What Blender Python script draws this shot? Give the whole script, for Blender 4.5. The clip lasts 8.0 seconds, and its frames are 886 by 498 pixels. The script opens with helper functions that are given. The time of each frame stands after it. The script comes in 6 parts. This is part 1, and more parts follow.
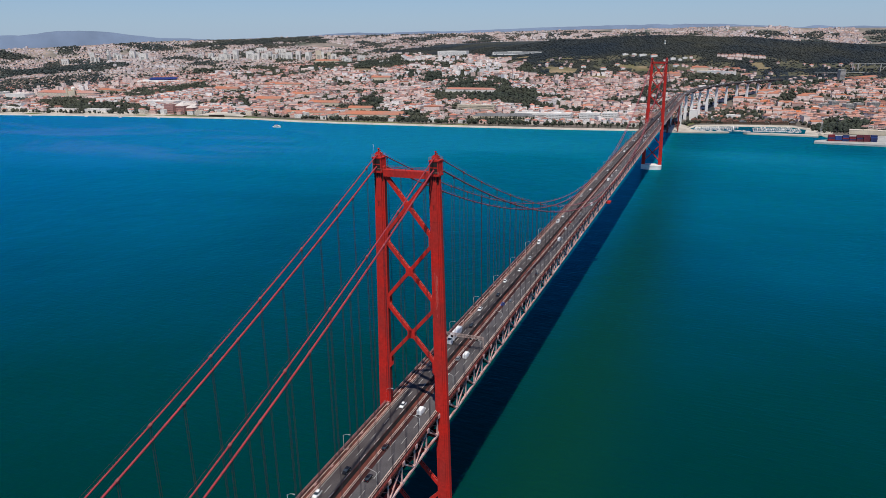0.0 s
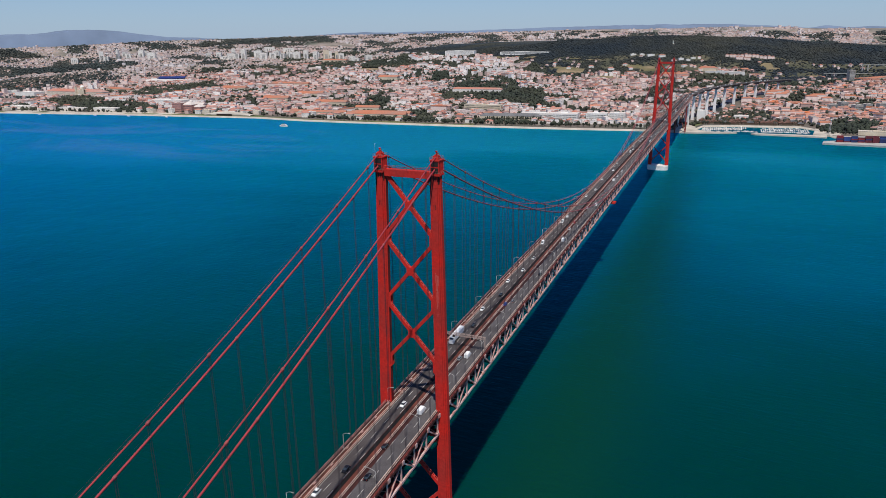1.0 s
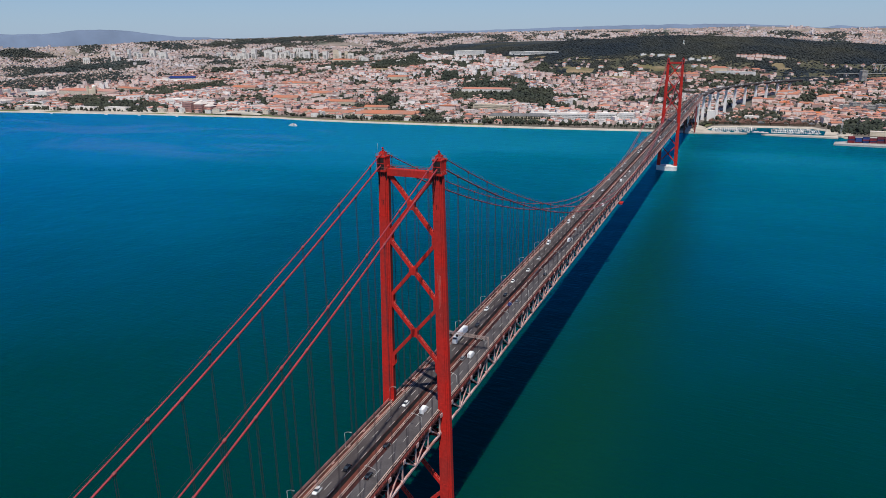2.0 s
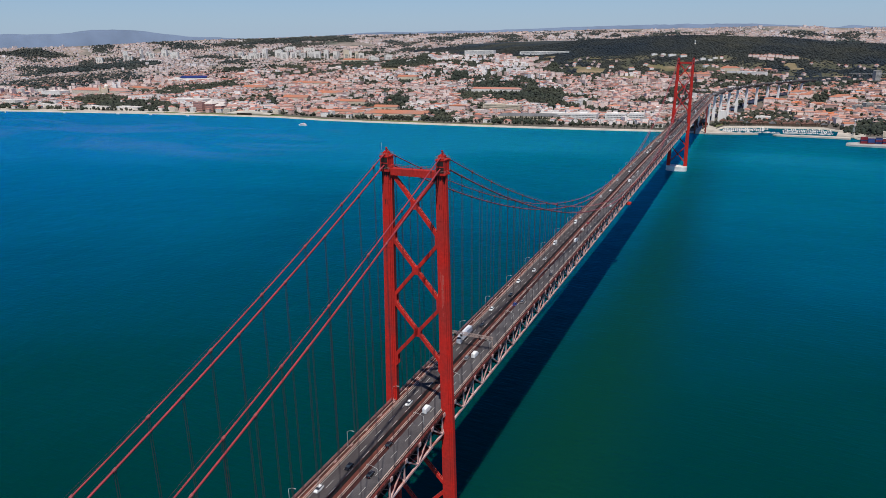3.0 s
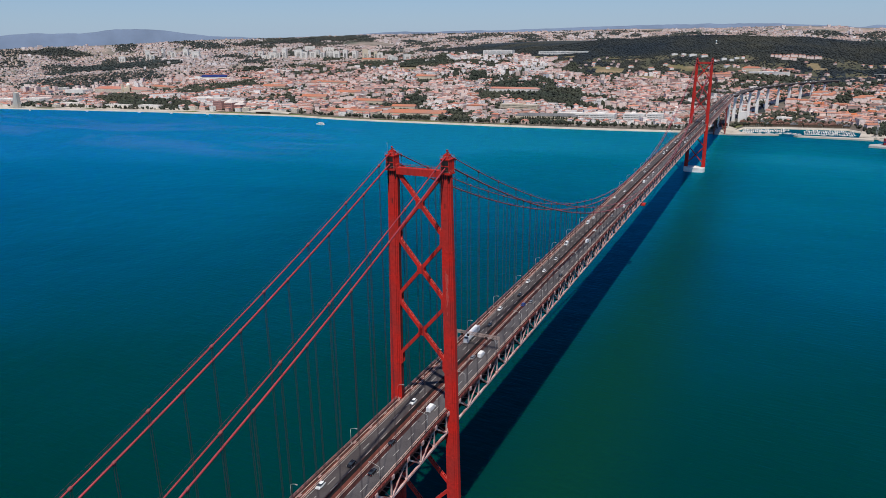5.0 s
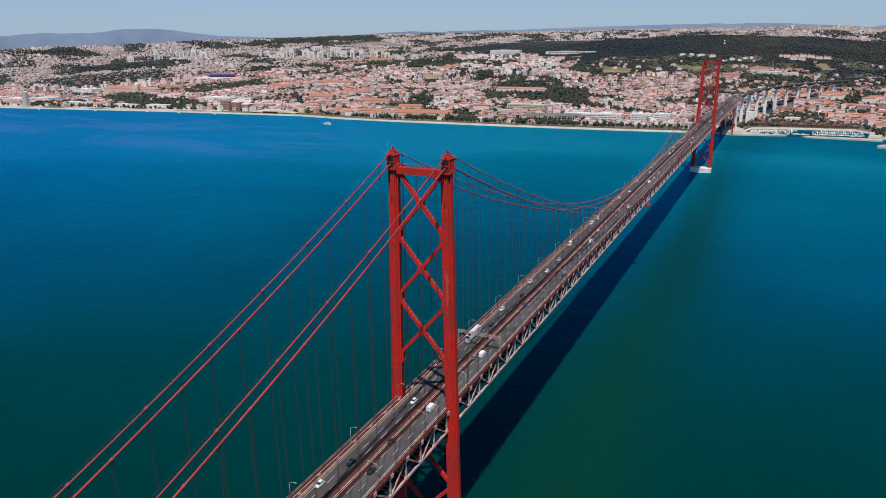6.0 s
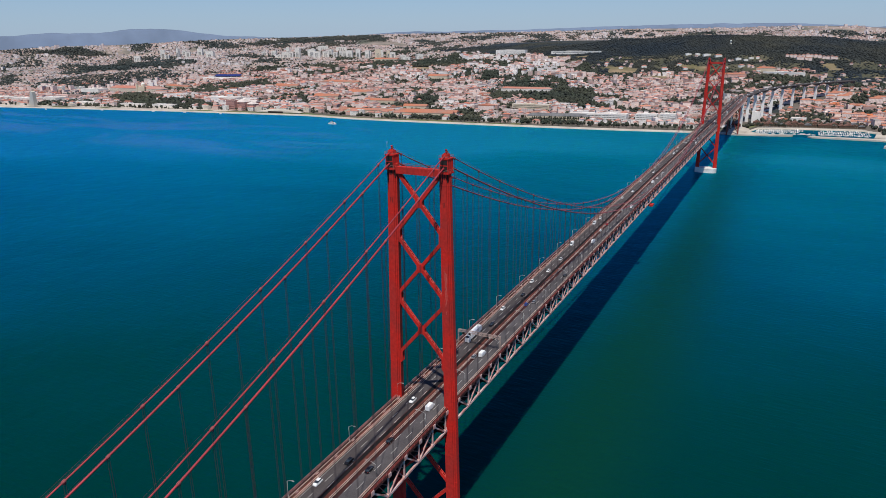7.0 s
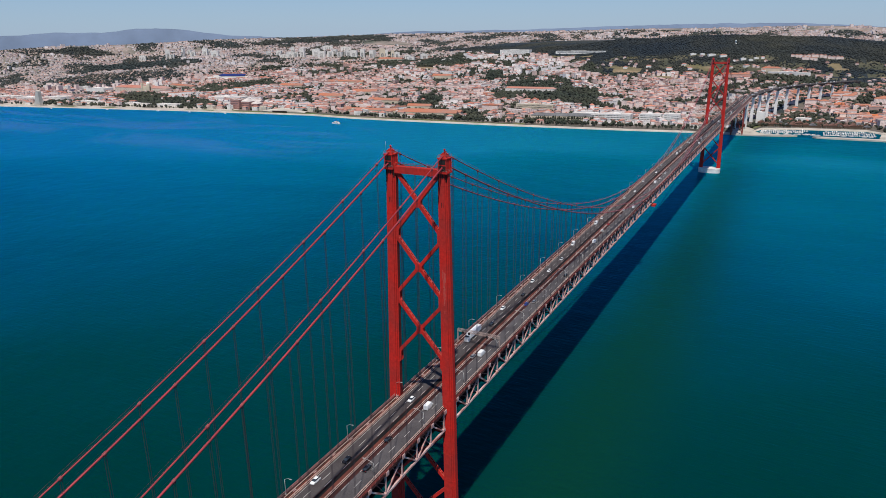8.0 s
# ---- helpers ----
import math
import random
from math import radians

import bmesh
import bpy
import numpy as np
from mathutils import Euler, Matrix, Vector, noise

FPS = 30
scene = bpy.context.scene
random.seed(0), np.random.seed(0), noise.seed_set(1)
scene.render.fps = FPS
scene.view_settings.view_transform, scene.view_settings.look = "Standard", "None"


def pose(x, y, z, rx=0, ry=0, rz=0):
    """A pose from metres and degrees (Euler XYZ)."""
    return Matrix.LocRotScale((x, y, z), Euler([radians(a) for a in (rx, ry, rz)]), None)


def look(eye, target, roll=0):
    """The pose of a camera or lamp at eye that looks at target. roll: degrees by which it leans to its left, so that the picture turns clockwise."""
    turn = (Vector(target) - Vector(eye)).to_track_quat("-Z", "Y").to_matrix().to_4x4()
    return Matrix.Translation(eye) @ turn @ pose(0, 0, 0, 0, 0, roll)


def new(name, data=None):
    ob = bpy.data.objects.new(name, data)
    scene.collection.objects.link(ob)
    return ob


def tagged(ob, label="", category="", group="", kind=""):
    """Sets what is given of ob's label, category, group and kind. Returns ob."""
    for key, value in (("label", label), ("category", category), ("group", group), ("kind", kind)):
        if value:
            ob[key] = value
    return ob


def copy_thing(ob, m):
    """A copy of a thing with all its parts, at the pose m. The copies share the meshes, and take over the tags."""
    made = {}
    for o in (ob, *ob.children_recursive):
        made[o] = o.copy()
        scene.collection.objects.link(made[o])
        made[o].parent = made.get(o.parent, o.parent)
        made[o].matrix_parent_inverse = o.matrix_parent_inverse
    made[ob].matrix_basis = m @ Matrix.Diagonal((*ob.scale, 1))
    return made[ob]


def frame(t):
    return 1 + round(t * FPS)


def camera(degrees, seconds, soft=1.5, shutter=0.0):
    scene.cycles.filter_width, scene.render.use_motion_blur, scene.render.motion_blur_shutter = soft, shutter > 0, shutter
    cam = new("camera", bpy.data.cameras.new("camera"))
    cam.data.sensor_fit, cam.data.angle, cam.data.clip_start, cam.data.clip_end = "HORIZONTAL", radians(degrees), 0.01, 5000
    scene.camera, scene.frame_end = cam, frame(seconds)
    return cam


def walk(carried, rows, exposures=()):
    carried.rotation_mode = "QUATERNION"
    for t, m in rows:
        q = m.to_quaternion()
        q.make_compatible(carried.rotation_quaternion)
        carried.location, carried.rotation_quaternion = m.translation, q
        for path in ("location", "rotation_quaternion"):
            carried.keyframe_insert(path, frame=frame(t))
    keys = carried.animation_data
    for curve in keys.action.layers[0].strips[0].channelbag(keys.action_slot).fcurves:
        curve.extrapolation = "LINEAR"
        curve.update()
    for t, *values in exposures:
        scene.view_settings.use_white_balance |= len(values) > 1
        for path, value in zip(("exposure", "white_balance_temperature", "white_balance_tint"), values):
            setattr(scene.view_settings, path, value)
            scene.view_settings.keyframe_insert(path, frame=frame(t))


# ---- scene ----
cam = camera(65.71, 8.0, soft=0.8)
PATH = [
    (0, (109.243, -233.402, 230.977), (73.265, -145.005, 201.120), -0.788),
    (0.5, (110.325, -233.028, 230.992), (73.933, -144.807, 201.113), -0.713),
    (1, (111.520, -232.633, 230.995), (74.612, -144.630, 201.108), -0.683),
    (1.5, (112.767, -232.225, 230.990), (75.270, -144.472, 201.101), -0.676),
    (3, (116.509, -230.959, 230.944), (77.068, -144.062, 201.056), -0.684),
    (3.5, (117.722, -230.529, 230.923), (77.639, -143.927, 201.032), -0.679),
    (4, (118.924, -230.098, 230.900), (78.228, -143.783, 201.006), -0.668),
    (4.5, (120.126, -229.665, 230.877), (78.856, -143.625, 200.978), -0.655),
    (6, (123.823, -228.397, 230.819), (81.121, -143.063, 200.909), -0.630),
    (6.5, (125.088, -228.005, 230.809), (82.009, -142.861, 200.896), -0.630),
    (7, (126.342, -227.644, 230.807), (82.932, -142.670, 200.890), -0.632),
    (7.5, (127.548, -227.331, 230.818), (83.846, -142.510, 200.893), -0.627),
    (8, (128.647, -227.085, 230.846), (84.683, -142.405, 200.905), -0.606),
]
walk(cam, [(t, look(eye, target, roll)) for t, eye, target, roll in PATH])

# ---- world and sun ----
SUN_EL, SUN_AZ = radians(63.5), radians(155.7)   # the sun stands high in the south-east
world = bpy.data.worlds.new("sky")
scene.world = world
world.use_nodes = True
wn, wl = world.node_tree.nodes, world.node_tree.links
sky = wn.new("ShaderNodeTexSky")
sky.sky_type, sky.sun_disc = "NISHITA", False
sky.sun_elevation, sky.sun_rotation = SUN_EL, SUN_AZ
sky.altitude, sky.air_density, sky.dust_density, sky.ozone_density = 200, 1.0, 0.1, 1.0
tint = wn.new("ShaderNodeMix")
tint.data_type, tint.blend_type = "RGBA", "MULTIPLY"
tint.inputs[0].default_value, tint.inputs[7].default_value = 1.0, (0.55, 0.74, 1.08, 1)
wl.new(sky.outputs[0], tint.inputs[6])
veil = wn.new("ShaderNodeMix")               # thin summer haze that thickens towards the horizon
veil.data_type = "RGBA"
veil.inputs[0].default_value, veil.inputs[7].default_value = 0.5, (3.9, 5.3, 7.6, 1)
up, low = wn.new("ShaderNodeSeparateXYZ"), wn.new("ShaderNodeValToRGB")
wl.new(wn.new("ShaderNodeTexCoord").outputs["Generated"], up.inputs[0])
low.color_ramp.elements[0].color, low.color_ramp.elements[1].color = (0.62, 0.62, 0.62, 1), (0.0, 0.0, 0.0, 1)
low.color_ramp.elements[1].position = 0.4
low.color_ramp.elements.new(0.07).color = (0.26, 0.26, 0.26, 1)
wl.new(up.outputs[2], low.inputs[0]), wl.new(low.outputs[0], veil.inputs[0])
wl.new(tint.outputs[2], veil.inputs[6])
wl.new(veil.outputs[2], wn["Background"].inputs[0])
wn["Background"].inputs[1].default_value = 0.085
sun = new("sun", bpy.data.lights.new("sun", "SUN"))
sun.data.energy, sun.data.angle, sun.data.color = 5.0, radians(0.7), (1.0, 0.95, 0.87)
sun.matrix_world = look((0, 0, 0), (-math.sin(SUN_AZ) * math.cos(SUN_EL), -math.cos(SUN_AZ) * math.cos(SUN_EL), -math.sin(SUN_EL)))
scene.view_settings.exposure = 0.0


# ---- materials ----
def material(name, colour, rough=0.7, metal=0.0, fine=1.0, coarse=0.05, vary=0.25, bump=0.2, island=0.0, tint=None):
    """A painted or mineral surface: grain (fine, cycles a metre) and stains (coarse) change its colour and relief;
    island: how far each piece differs in brightness; tint: a second colour for the stains."""
    m = bpy.data.materials.new(name)
    m.use_nodes = True
    n, l = m.node_tree.nodes, m.node_tree.links
    b = n["Principled BSDF"]
    co = n.new("ShaderNodeTexCoord")
    na, nb = n.new("ShaderNodeTexNoise"), n.new("ShaderNodeTexNoise")
    na.inputs["Scale"].default_value, nb.inputs["Scale"].default_value = fine, coarse
    na.inputs["Detail"].default_value, nb.inputs["Detail"].default_value = 4, 5
    l.new(co.outputs["Object"], na.inputs[0]), l.new(co.outputs["Object"], nb.inputs[0])
    mix = n.new("ShaderNodeMix")
    mix.data_type = "RGBA"
    other = tint or [c * (1 - vary) for c in colour]
    mix.inputs[6].default_value, mix.inputs[7].default_value = (*colour, 1), (*other, 1)
    ramp = n.new("ShaderNodeMapRange")
    ramp.inputs[1].default_value, ramp.inputs[2].default_value = 0.38, 0.66
    l.new(nb.outputs[0], ramp.inputs[0]), l.new(ramp.outputs[0], mix.inputs[0])
    hsv = n.new("ShaderNodeHueSaturation")
    l.new(mix.outputs[2], hsv.inputs[4])
    val = n.new("ShaderNodeMapRange")
    val.inputs[1].default_value, val.inputs[2].default_value = 0.25, 0.75
    val.inputs[3].default_value, val.inputs[4].default_value = 1 - vary / 2, 1 + vary / 2
    l.new(na.outputs[0], val.inputs[0])
    if island:
        g = n.new("ShaderNodeNewGeometry")
        r = n.new("ShaderNodeMapRange")
        r.inputs[3].default_value, r.inputs[4].default_value = 1 - island, 1 + island
        l.new(g.outputs["Random Per Island"], r.inputs[0])
        times = n.new("ShaderNodeMath")
        times.operation = "MULTIPLY"
        l.new(val.outputs[0], times.inputs[0]), l.new(r.outputs[0], times.inputs[1]), l.new(times.outputs[0], hsv.inputs[2])
        part_of, spread = n.new("ShaderNodeMath"), n.new("ShaderNodeMapRange")        # and in saturation
        part_of.operation = "PINGPONG"
        part_of.inputs[1].default_value = 0.08
        spread.inputs[2].default_value, spread.inputs[3].default_value, spread.inputs[4].default_value = 0.08, 1 - 0.7 * island, 1 + 0.35 * island
        l.new(g.outputs["Random Per Island"], part_of.inputs[0]), l.new(part_of.outputs[0], spread.inputs[0]), l.new(spread.outputs[0], hsv.inputs[1])
    else:
        l.new(val.outputs[0], hsv.inputs[2])
    l.new(hsv.outputs[0], b.inputs["Base Color"])
    b.inputs["Roughness"].default_value, b.inputs["Metallic"].default_value, b.inputs["Specular IOR Level"].default_value = rough, metal, 0.25 if rough > 0.5 else 0.5
    if bump:
        bp = n.new("ShaderNodeBump")
        bp.inputs["Strength"].default_value, bp.inputs["Distance"].default_value = bump, 0.3 / fine
        l.new(na.outputs[0], bp.inputs["Height"]), l.new(bp.outputs[0], b.inputs["Normal"])
    return m


RED = material("red_bridge_paint", (0.49, 0.016, 0.010), 0.8, fine=0.9, coarse=0.1, vary=0.4, bump=0.15, tint=(0.34, 0.022, 0.017))
FADED_SUNLIT = material("faded_and_sunlit_red", (0.46, 0.040, 0.030), 0.75, fine=1.5, coarse=0.5, vary=0.3, tint=(0.42, 0.085, 0.068))
RED_DARK = material("weathered_red_paint", (0.26, 0.045, 0.034), 0.65, fine=1.2, coarse=0.2, vary=0.35, bump=0.1)
TRUSS = material("faded_pink_grey_paint", (0.54, 0.38, 0.36), 0.6, fine=1.2, coarse=0.2, vary=0.3, bump=0.1, tint=(0.3, 0.12, 0.1))
CABLE = material("red_cable_paint", (0.33, 0.036, 0.044), 0.42, fine=2.0, coarse=0.2, vary=0.25)
ROPE = material("dull_red_rope", (0.046, 0.032, 0.038), 0.7, fine=2.0, coarse=0.2)
ASPHALT = material("worn_asphalt", (0.066, 0.057, 0.057), 0.9, fine=2.5, coarse=0.08, vary=0.45, tint=(0.045, 0.038, 0.038))
GREY_ASPHALT = material("bleached_asphalt", (0.086, 0.079, 0.081), 0.9, fine=2.5, coarse=0.08, vary=0.45, tint=(0.056, 0.050, 0.052))
GRATING = material("rusty_steel_grating", (0.125, 0.036, 0.024), 0.75, fine=5.0, coarse=0.15, vary=0.5, bump=0.5)
MAROON = material("maroon_steel_grating", (0.050, 0.015, 0.013), 0.75, fine=5.0, coarse=0.15, vary=0.5, bump=0.5)
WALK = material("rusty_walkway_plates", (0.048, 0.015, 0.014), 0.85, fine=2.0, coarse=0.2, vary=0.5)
LINE = material("road_paint", (0.48, 0.46, 0.43), 0.8, fine=4.0, coarse=0.4, vary=0.35)
BARRIER = material("beige_guard_rail", (0.64, 0.46, 0.39), 0.6, fine=3.0, coarse=0.3, vary=0.3)
RAIL = material("pale_handrail_paint", (0.42, 0.2, 0.18), 0.6, fine=3.0, coarse=0.5)
GALVA = material("galvanised_steel", (0.45, 0.44, 0.42), 0.45, 0.3, fine=3.0, coarse=0.5)
CONCRETE = material("pale_concrete", (0.68, 0.66, 0.62), 0.85, fine=0.6, coarse=0.06, vary=0.3)
GREY = material("weathered_concrete", (0.36, 0.35, 0.33), 0.9, fine=0.4, coarse=0.05, vary=0.3)
BLACK = material("black_open_grating", (0.006, 0.005, 0.005), 0.9, fine=5.0, coarse=0.2, bump=0.4)
# near-black steel; under the deck its colour stands in for shade
DARK = material("dark_steel_and_shade", (0.022, 0.015, 0.014), 0.8, fine=1.0, coarse=0.2)


def water_material():
    m = bpy.data.materials.new("river_water")
    m.use_nodes = True
    n, l = m.node_tree.nodes, m.node_tree.links
    b = n["Principled BSDF"]
    co = n.new("ShaderNodeTexCoord")
    tall = n.new("ShaderNodeTexNoise")
    tall.inputs["Scale"].default_value, tall.inputs["Detail"].default_value = 0.0022, 5
    l.new(co.outputs["Object"], tall.inputs[0])
    sep = n.new("ShaderNodeSeparateXYZ")
    l.new(co.outputs["Object"], sep.inputs[0])
    way = n.new("ShaderNodeMath")                # bluer far off and seaward: sky reflection painted into the colour by position
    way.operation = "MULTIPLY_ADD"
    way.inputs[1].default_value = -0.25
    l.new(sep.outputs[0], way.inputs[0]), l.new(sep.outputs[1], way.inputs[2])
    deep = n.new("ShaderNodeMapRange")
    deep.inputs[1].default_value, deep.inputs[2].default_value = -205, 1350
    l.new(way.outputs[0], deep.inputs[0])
    stir = n.new("ShaderNodeMath")
    stir.operation = "MULTIPLY_ADD"
    stir.inputs[1].default_value = 0.5
    off = n.new("ShaderNodeMath")
    off.operation = "SUBTRACT"
    off.inputs[1].default_value = 0.3
    flow, streak = n.new("ShaderNodeMapping"), n.new("ShaderNodeTexNoise")
    flow.inputs["Scale"].default_value = (0.0014, 0.006, 0.01)
    streak.inputs["Scale"].default_value, streak.inputs["Detail"].default_value, streak.inputs["Distortion"].default_value = 1.0, 6, 0.6
    l.new(co.outputs["Object"], flow.inputs[0]), l.new(flow.outputs[0], streak.inputs[0])
    pale = n.new("ShaderNodeMapRange")
    pale.inputs[1].default_value, pale.inputs[2].default_value, pale.inputs[4].default_value = 0.45, 0.75, 0.16
    l.new(streak.outputs[0], pale.inputs[0])
    far = n.new("ShaderNodeMath")
    far.operation = "MULTIPLY_ADD"
    l.new(pale.outputs[0], far.inputs[0]), l.new(deep.outputs[0], far.inputs[1]), l.new(deep.outputs[0], far.inputs[2])
    l.new(tall.outputs[0], stir.inputs[0]), l.new(far.outputs[0], stir.inputs[2]), l.new(stir.outputs[0], off.inputs[0])
    body, gloss, both, lean = n.new("ShaderNodeSubsurfaceScattering"), n.new("ShaderNodeBsdfGlossy"), n.new("ShaderNodeMixShader"), n.new("ShaderNodeFresnel")
    body.falloff = "BURLEY"
    body.inputs["Scale"].default_value, body.inputs["Radius"].default_value = 1.0, (1.0, 1.5, 4.2)       # sunlight spreads under the surface
    n.remove(b)
    l.new(lean.outputs[0], both.inputs[0]), l.new(body.outputs[0], both.inputs[1]), l.new(gloss.outputs[0], both.inputs[2])
    l.new(both.outputs[0], n["Material Output"].inputs[0])
    gloss.inputs["Color"].default_value, gloss.inputs["Roughness"].default_value, lean.inputs[0].default_value = (0.02, 0.40, 0.66, 1), 0.28, 1.2
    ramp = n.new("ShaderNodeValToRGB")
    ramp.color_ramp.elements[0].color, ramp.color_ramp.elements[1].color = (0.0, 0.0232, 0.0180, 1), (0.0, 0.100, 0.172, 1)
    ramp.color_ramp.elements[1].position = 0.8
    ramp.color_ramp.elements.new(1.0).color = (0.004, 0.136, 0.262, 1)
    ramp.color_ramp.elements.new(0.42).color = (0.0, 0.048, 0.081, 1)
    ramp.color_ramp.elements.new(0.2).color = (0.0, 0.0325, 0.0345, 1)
    def across(source, a, b, value):
        """A value that grows from nothing between two lines on the water."""
        k = n.new("ShaderNodeMapRange")
        k.interpolation_type = "SMOOTHSTEP"
        k.inputs[1].default_value, k.inputs[2].default_value, k.inputs[3].default_value, k.inputs[4].default_value = a, b, 0.0, value
        l.new(source, k.inputs[0])
        return k.outputs[0]

    def both_of(op, a, c):
        k = n.new("ShaderNodeMath")
        k.operation = op
        l.new(a, k.inputs[0]), l.new(c, k.inputs[1])
        return k.outputs[0]

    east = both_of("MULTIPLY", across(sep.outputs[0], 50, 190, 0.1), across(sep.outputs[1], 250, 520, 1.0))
    blueness = both_of("ADD", off.outputs[0], both_of("ADD", east, across(sep.outputs[0], -330, -560, 0.10)))
    off_marina = both_of("MULTIPLY", across(sep.outputs[1], 1180, 1330, -0.42), across(sep.outputs[0], -30, 60, 1.0))      # darker water off the marina
    off_marina = both_of("ADD", off_marina, both_of("MULTIPLY", across(sep.outputs[1], 1505, 1530, -0.5), across(sep.outputs[0], 20, 40, 1.0)))
    l.new(both_of("ADD", blueness, off_marina), ramp.inputs[0])
    near, east_band = n.new("ShaderNodeMath"), n.new("ShaderNodeMapRange")      # a darker green band runs along the bridge's east side
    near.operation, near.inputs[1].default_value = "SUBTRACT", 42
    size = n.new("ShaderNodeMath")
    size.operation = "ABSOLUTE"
    l.new(sep.outputs[0], near.inputs[0]), l.new(near.outputs[0], size.inputs[0]), l.new(size.outputs[0], east_band.inputs[0])
    east_band.interpolation_type = "SMOOTHSTEP"
    east_band.inputs[1].default_value, east_band.inputs[2].default_value, east_band.inputs[3].default_value, east_band.inputs[4].default_value = 0, 62, 0.85, 0.0
    green = n.new("ShaderNodeMix")
    green.data_type = "RGBA"
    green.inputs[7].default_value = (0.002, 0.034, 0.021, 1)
    side, teal = n.new("ShaderNodeMapRange"), n.new("ShaderNodeMix")      # greener water off the city's quays, bluer towards the sea
    side.inputs[1].default_value, side.inputs[2].default_value = -2100, -700
    out, sea = n.new("ShaderNodeMapRange"), n.new("ShaderNodeMix")
    out.inputs[1].default_value, out.inputs[2].default_value = -380, -950
    sea.data_type, sea.blend_type = "RGBA", "MULTIPLY"
    sea.inputs[7].default_value = (1, 0.98, 1.20, 1)
    l.new(sep.outputs[0], out.inputs[0]), l.new(out.outputs[0], sea.inputs[0]), l.new(ramp.outputs[0], sea.inputs[6])
    shore, off_city = n.new("ShaderNodeMapRange"), n.new("ShaderNodeMath")
    shore.inputs[1].default_value, shore.inputs[2].default_value = 500, 1250
    off_city.operation = "MULTIPLY"
    l.new(sep.outputs[1], shore.inputs[0]), l.new(shore.outputs[0], off_city.inputs[0]), l.new(side.outputs[0], off_city.inputs[1])
    teal.data_type, teal.blend_type = "RGBA", "MULTIPLY"
    teal.inputs[7].default_value = (1, 1.14, 0.83, 1)
    l.new(sep.outputs[0], side.inputs[0]), l.new(off_city.outputs[0], teal.inputs[0]), l.new(sea.outputs[2], teal.inputs[6])
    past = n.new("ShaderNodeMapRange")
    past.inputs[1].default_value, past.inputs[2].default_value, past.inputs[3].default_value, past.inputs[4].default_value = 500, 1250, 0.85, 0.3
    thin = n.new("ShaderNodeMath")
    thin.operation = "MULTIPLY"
    l.new(sep.outputs[1], past.inputs[0]), l.new(past.outputs[0], thin.inputs[0]), l.new(east_band.outputs[0], thin.inputs[1])
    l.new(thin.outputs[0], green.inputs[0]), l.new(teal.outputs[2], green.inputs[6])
    slick, calm = n.new("ShaderNodeTexNoise"), n.new("ShaderNodeMix")        # long pale slicks drift off the western quays, their sky reflection painted as colour
    slick.inputs["Scale"].default_value, slick.inputs["Detail"].default_value, slick.inputs["Distortion"].default_value = 1.0, 5, 1.2
    drift = n.new("ShaderNodeMapping")
    drift.inputs["Rotation"].default_value, drift.inputs["Scale"].default_value = (0, 0, 0.5), (0.0022, 0.0062, 0.01)
    l.new(co.outputs["Object"], drift.inputs[0]), l.new(drift.outputs[0], slick.inputs[0])
    belt = both_of("MULTIPLY", across(sep.outputs[0], -620, -950, 1.0), both_of("MULTIPLY", across(sep.outputs[1], 780, 900, 1.0), across(sep.outputs[1], 1330, 1180, 1.0)))
    calm.data_type = "RGBA"
    calm.inputs[7].default_value = (0.042, 0.148, 0.36, 1)
    l.new(both_of("MULTIPLY", belt, across(slick.outputs[0], 0.46, 0.66, 0.75)), calm.inputs[0])
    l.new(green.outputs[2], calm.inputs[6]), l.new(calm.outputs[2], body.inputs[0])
    wave, swell = n.new("ShaderNodeTexNoise"), n.new("ShaderNodeTexNoise")
    wave.inputs["Scale"].default_value, wave.inputs["Detail"].default_value = 0.22, 4
    swell.inputs["Scale"].default_value, swell.inputs["Detail"].default_value = 0.03, 3
    add = n.new("ShaderNodeMath")
    add.operation = "MULTIPLY_ADD"
    add.inputs[1].default_value = 3.0
    crest = n.new("ShaderNodeMapping")               # wind waves in long slanting crests
    crest.inputs["Rotation"].default_value, crest.inputs["Scale"].default_value = (0, 0, 0.6), (0.35, 1.5, 1.0)
    l.new(co.outputs["Object"], crest.inputs[0]), l.new(crest.outputs[0], wave.inputs[0]), l.new(co.outputs["Object"], swell.inputs[0])
    l.new(swell.outputs[0], add.inputs[0]), l.new(wave.outputs[0], add.inputs[2])
    bp = n.new("ShaderNodeBump")
    bp.inputs["Strength"].default_value, bp.inputs["Distance"].default_value = 0.6, 0.8
    l.new(add.outputs[0], bp.inputs["Height"])
    for s in (gloss.inputs["Normal"], lean.inputs["Normal"], body.inputs["Normal"]):
        l.new(bp.outputs[0], s)
    return m


WATER = water_material()


# ---- mesh helpers ----
def block(bm, x0, x1, y0, y1, z0, z1, slot=0):
    """A box from its limits."""
    v = [bm.verts.new((x, y, z)) for z in (z0, z1) for y in (y0, y1) for x in (x0, x1)]
    for f in ((0, 2, 3, 1), (4, 5, 7, 6), (0, 1, 5, 4), (2, 6, 7, 3), (0, 4, 6, 2), (1, 3, 7, 5)):
        bm.faces.new([v[i] for i in f]).material_index = slot


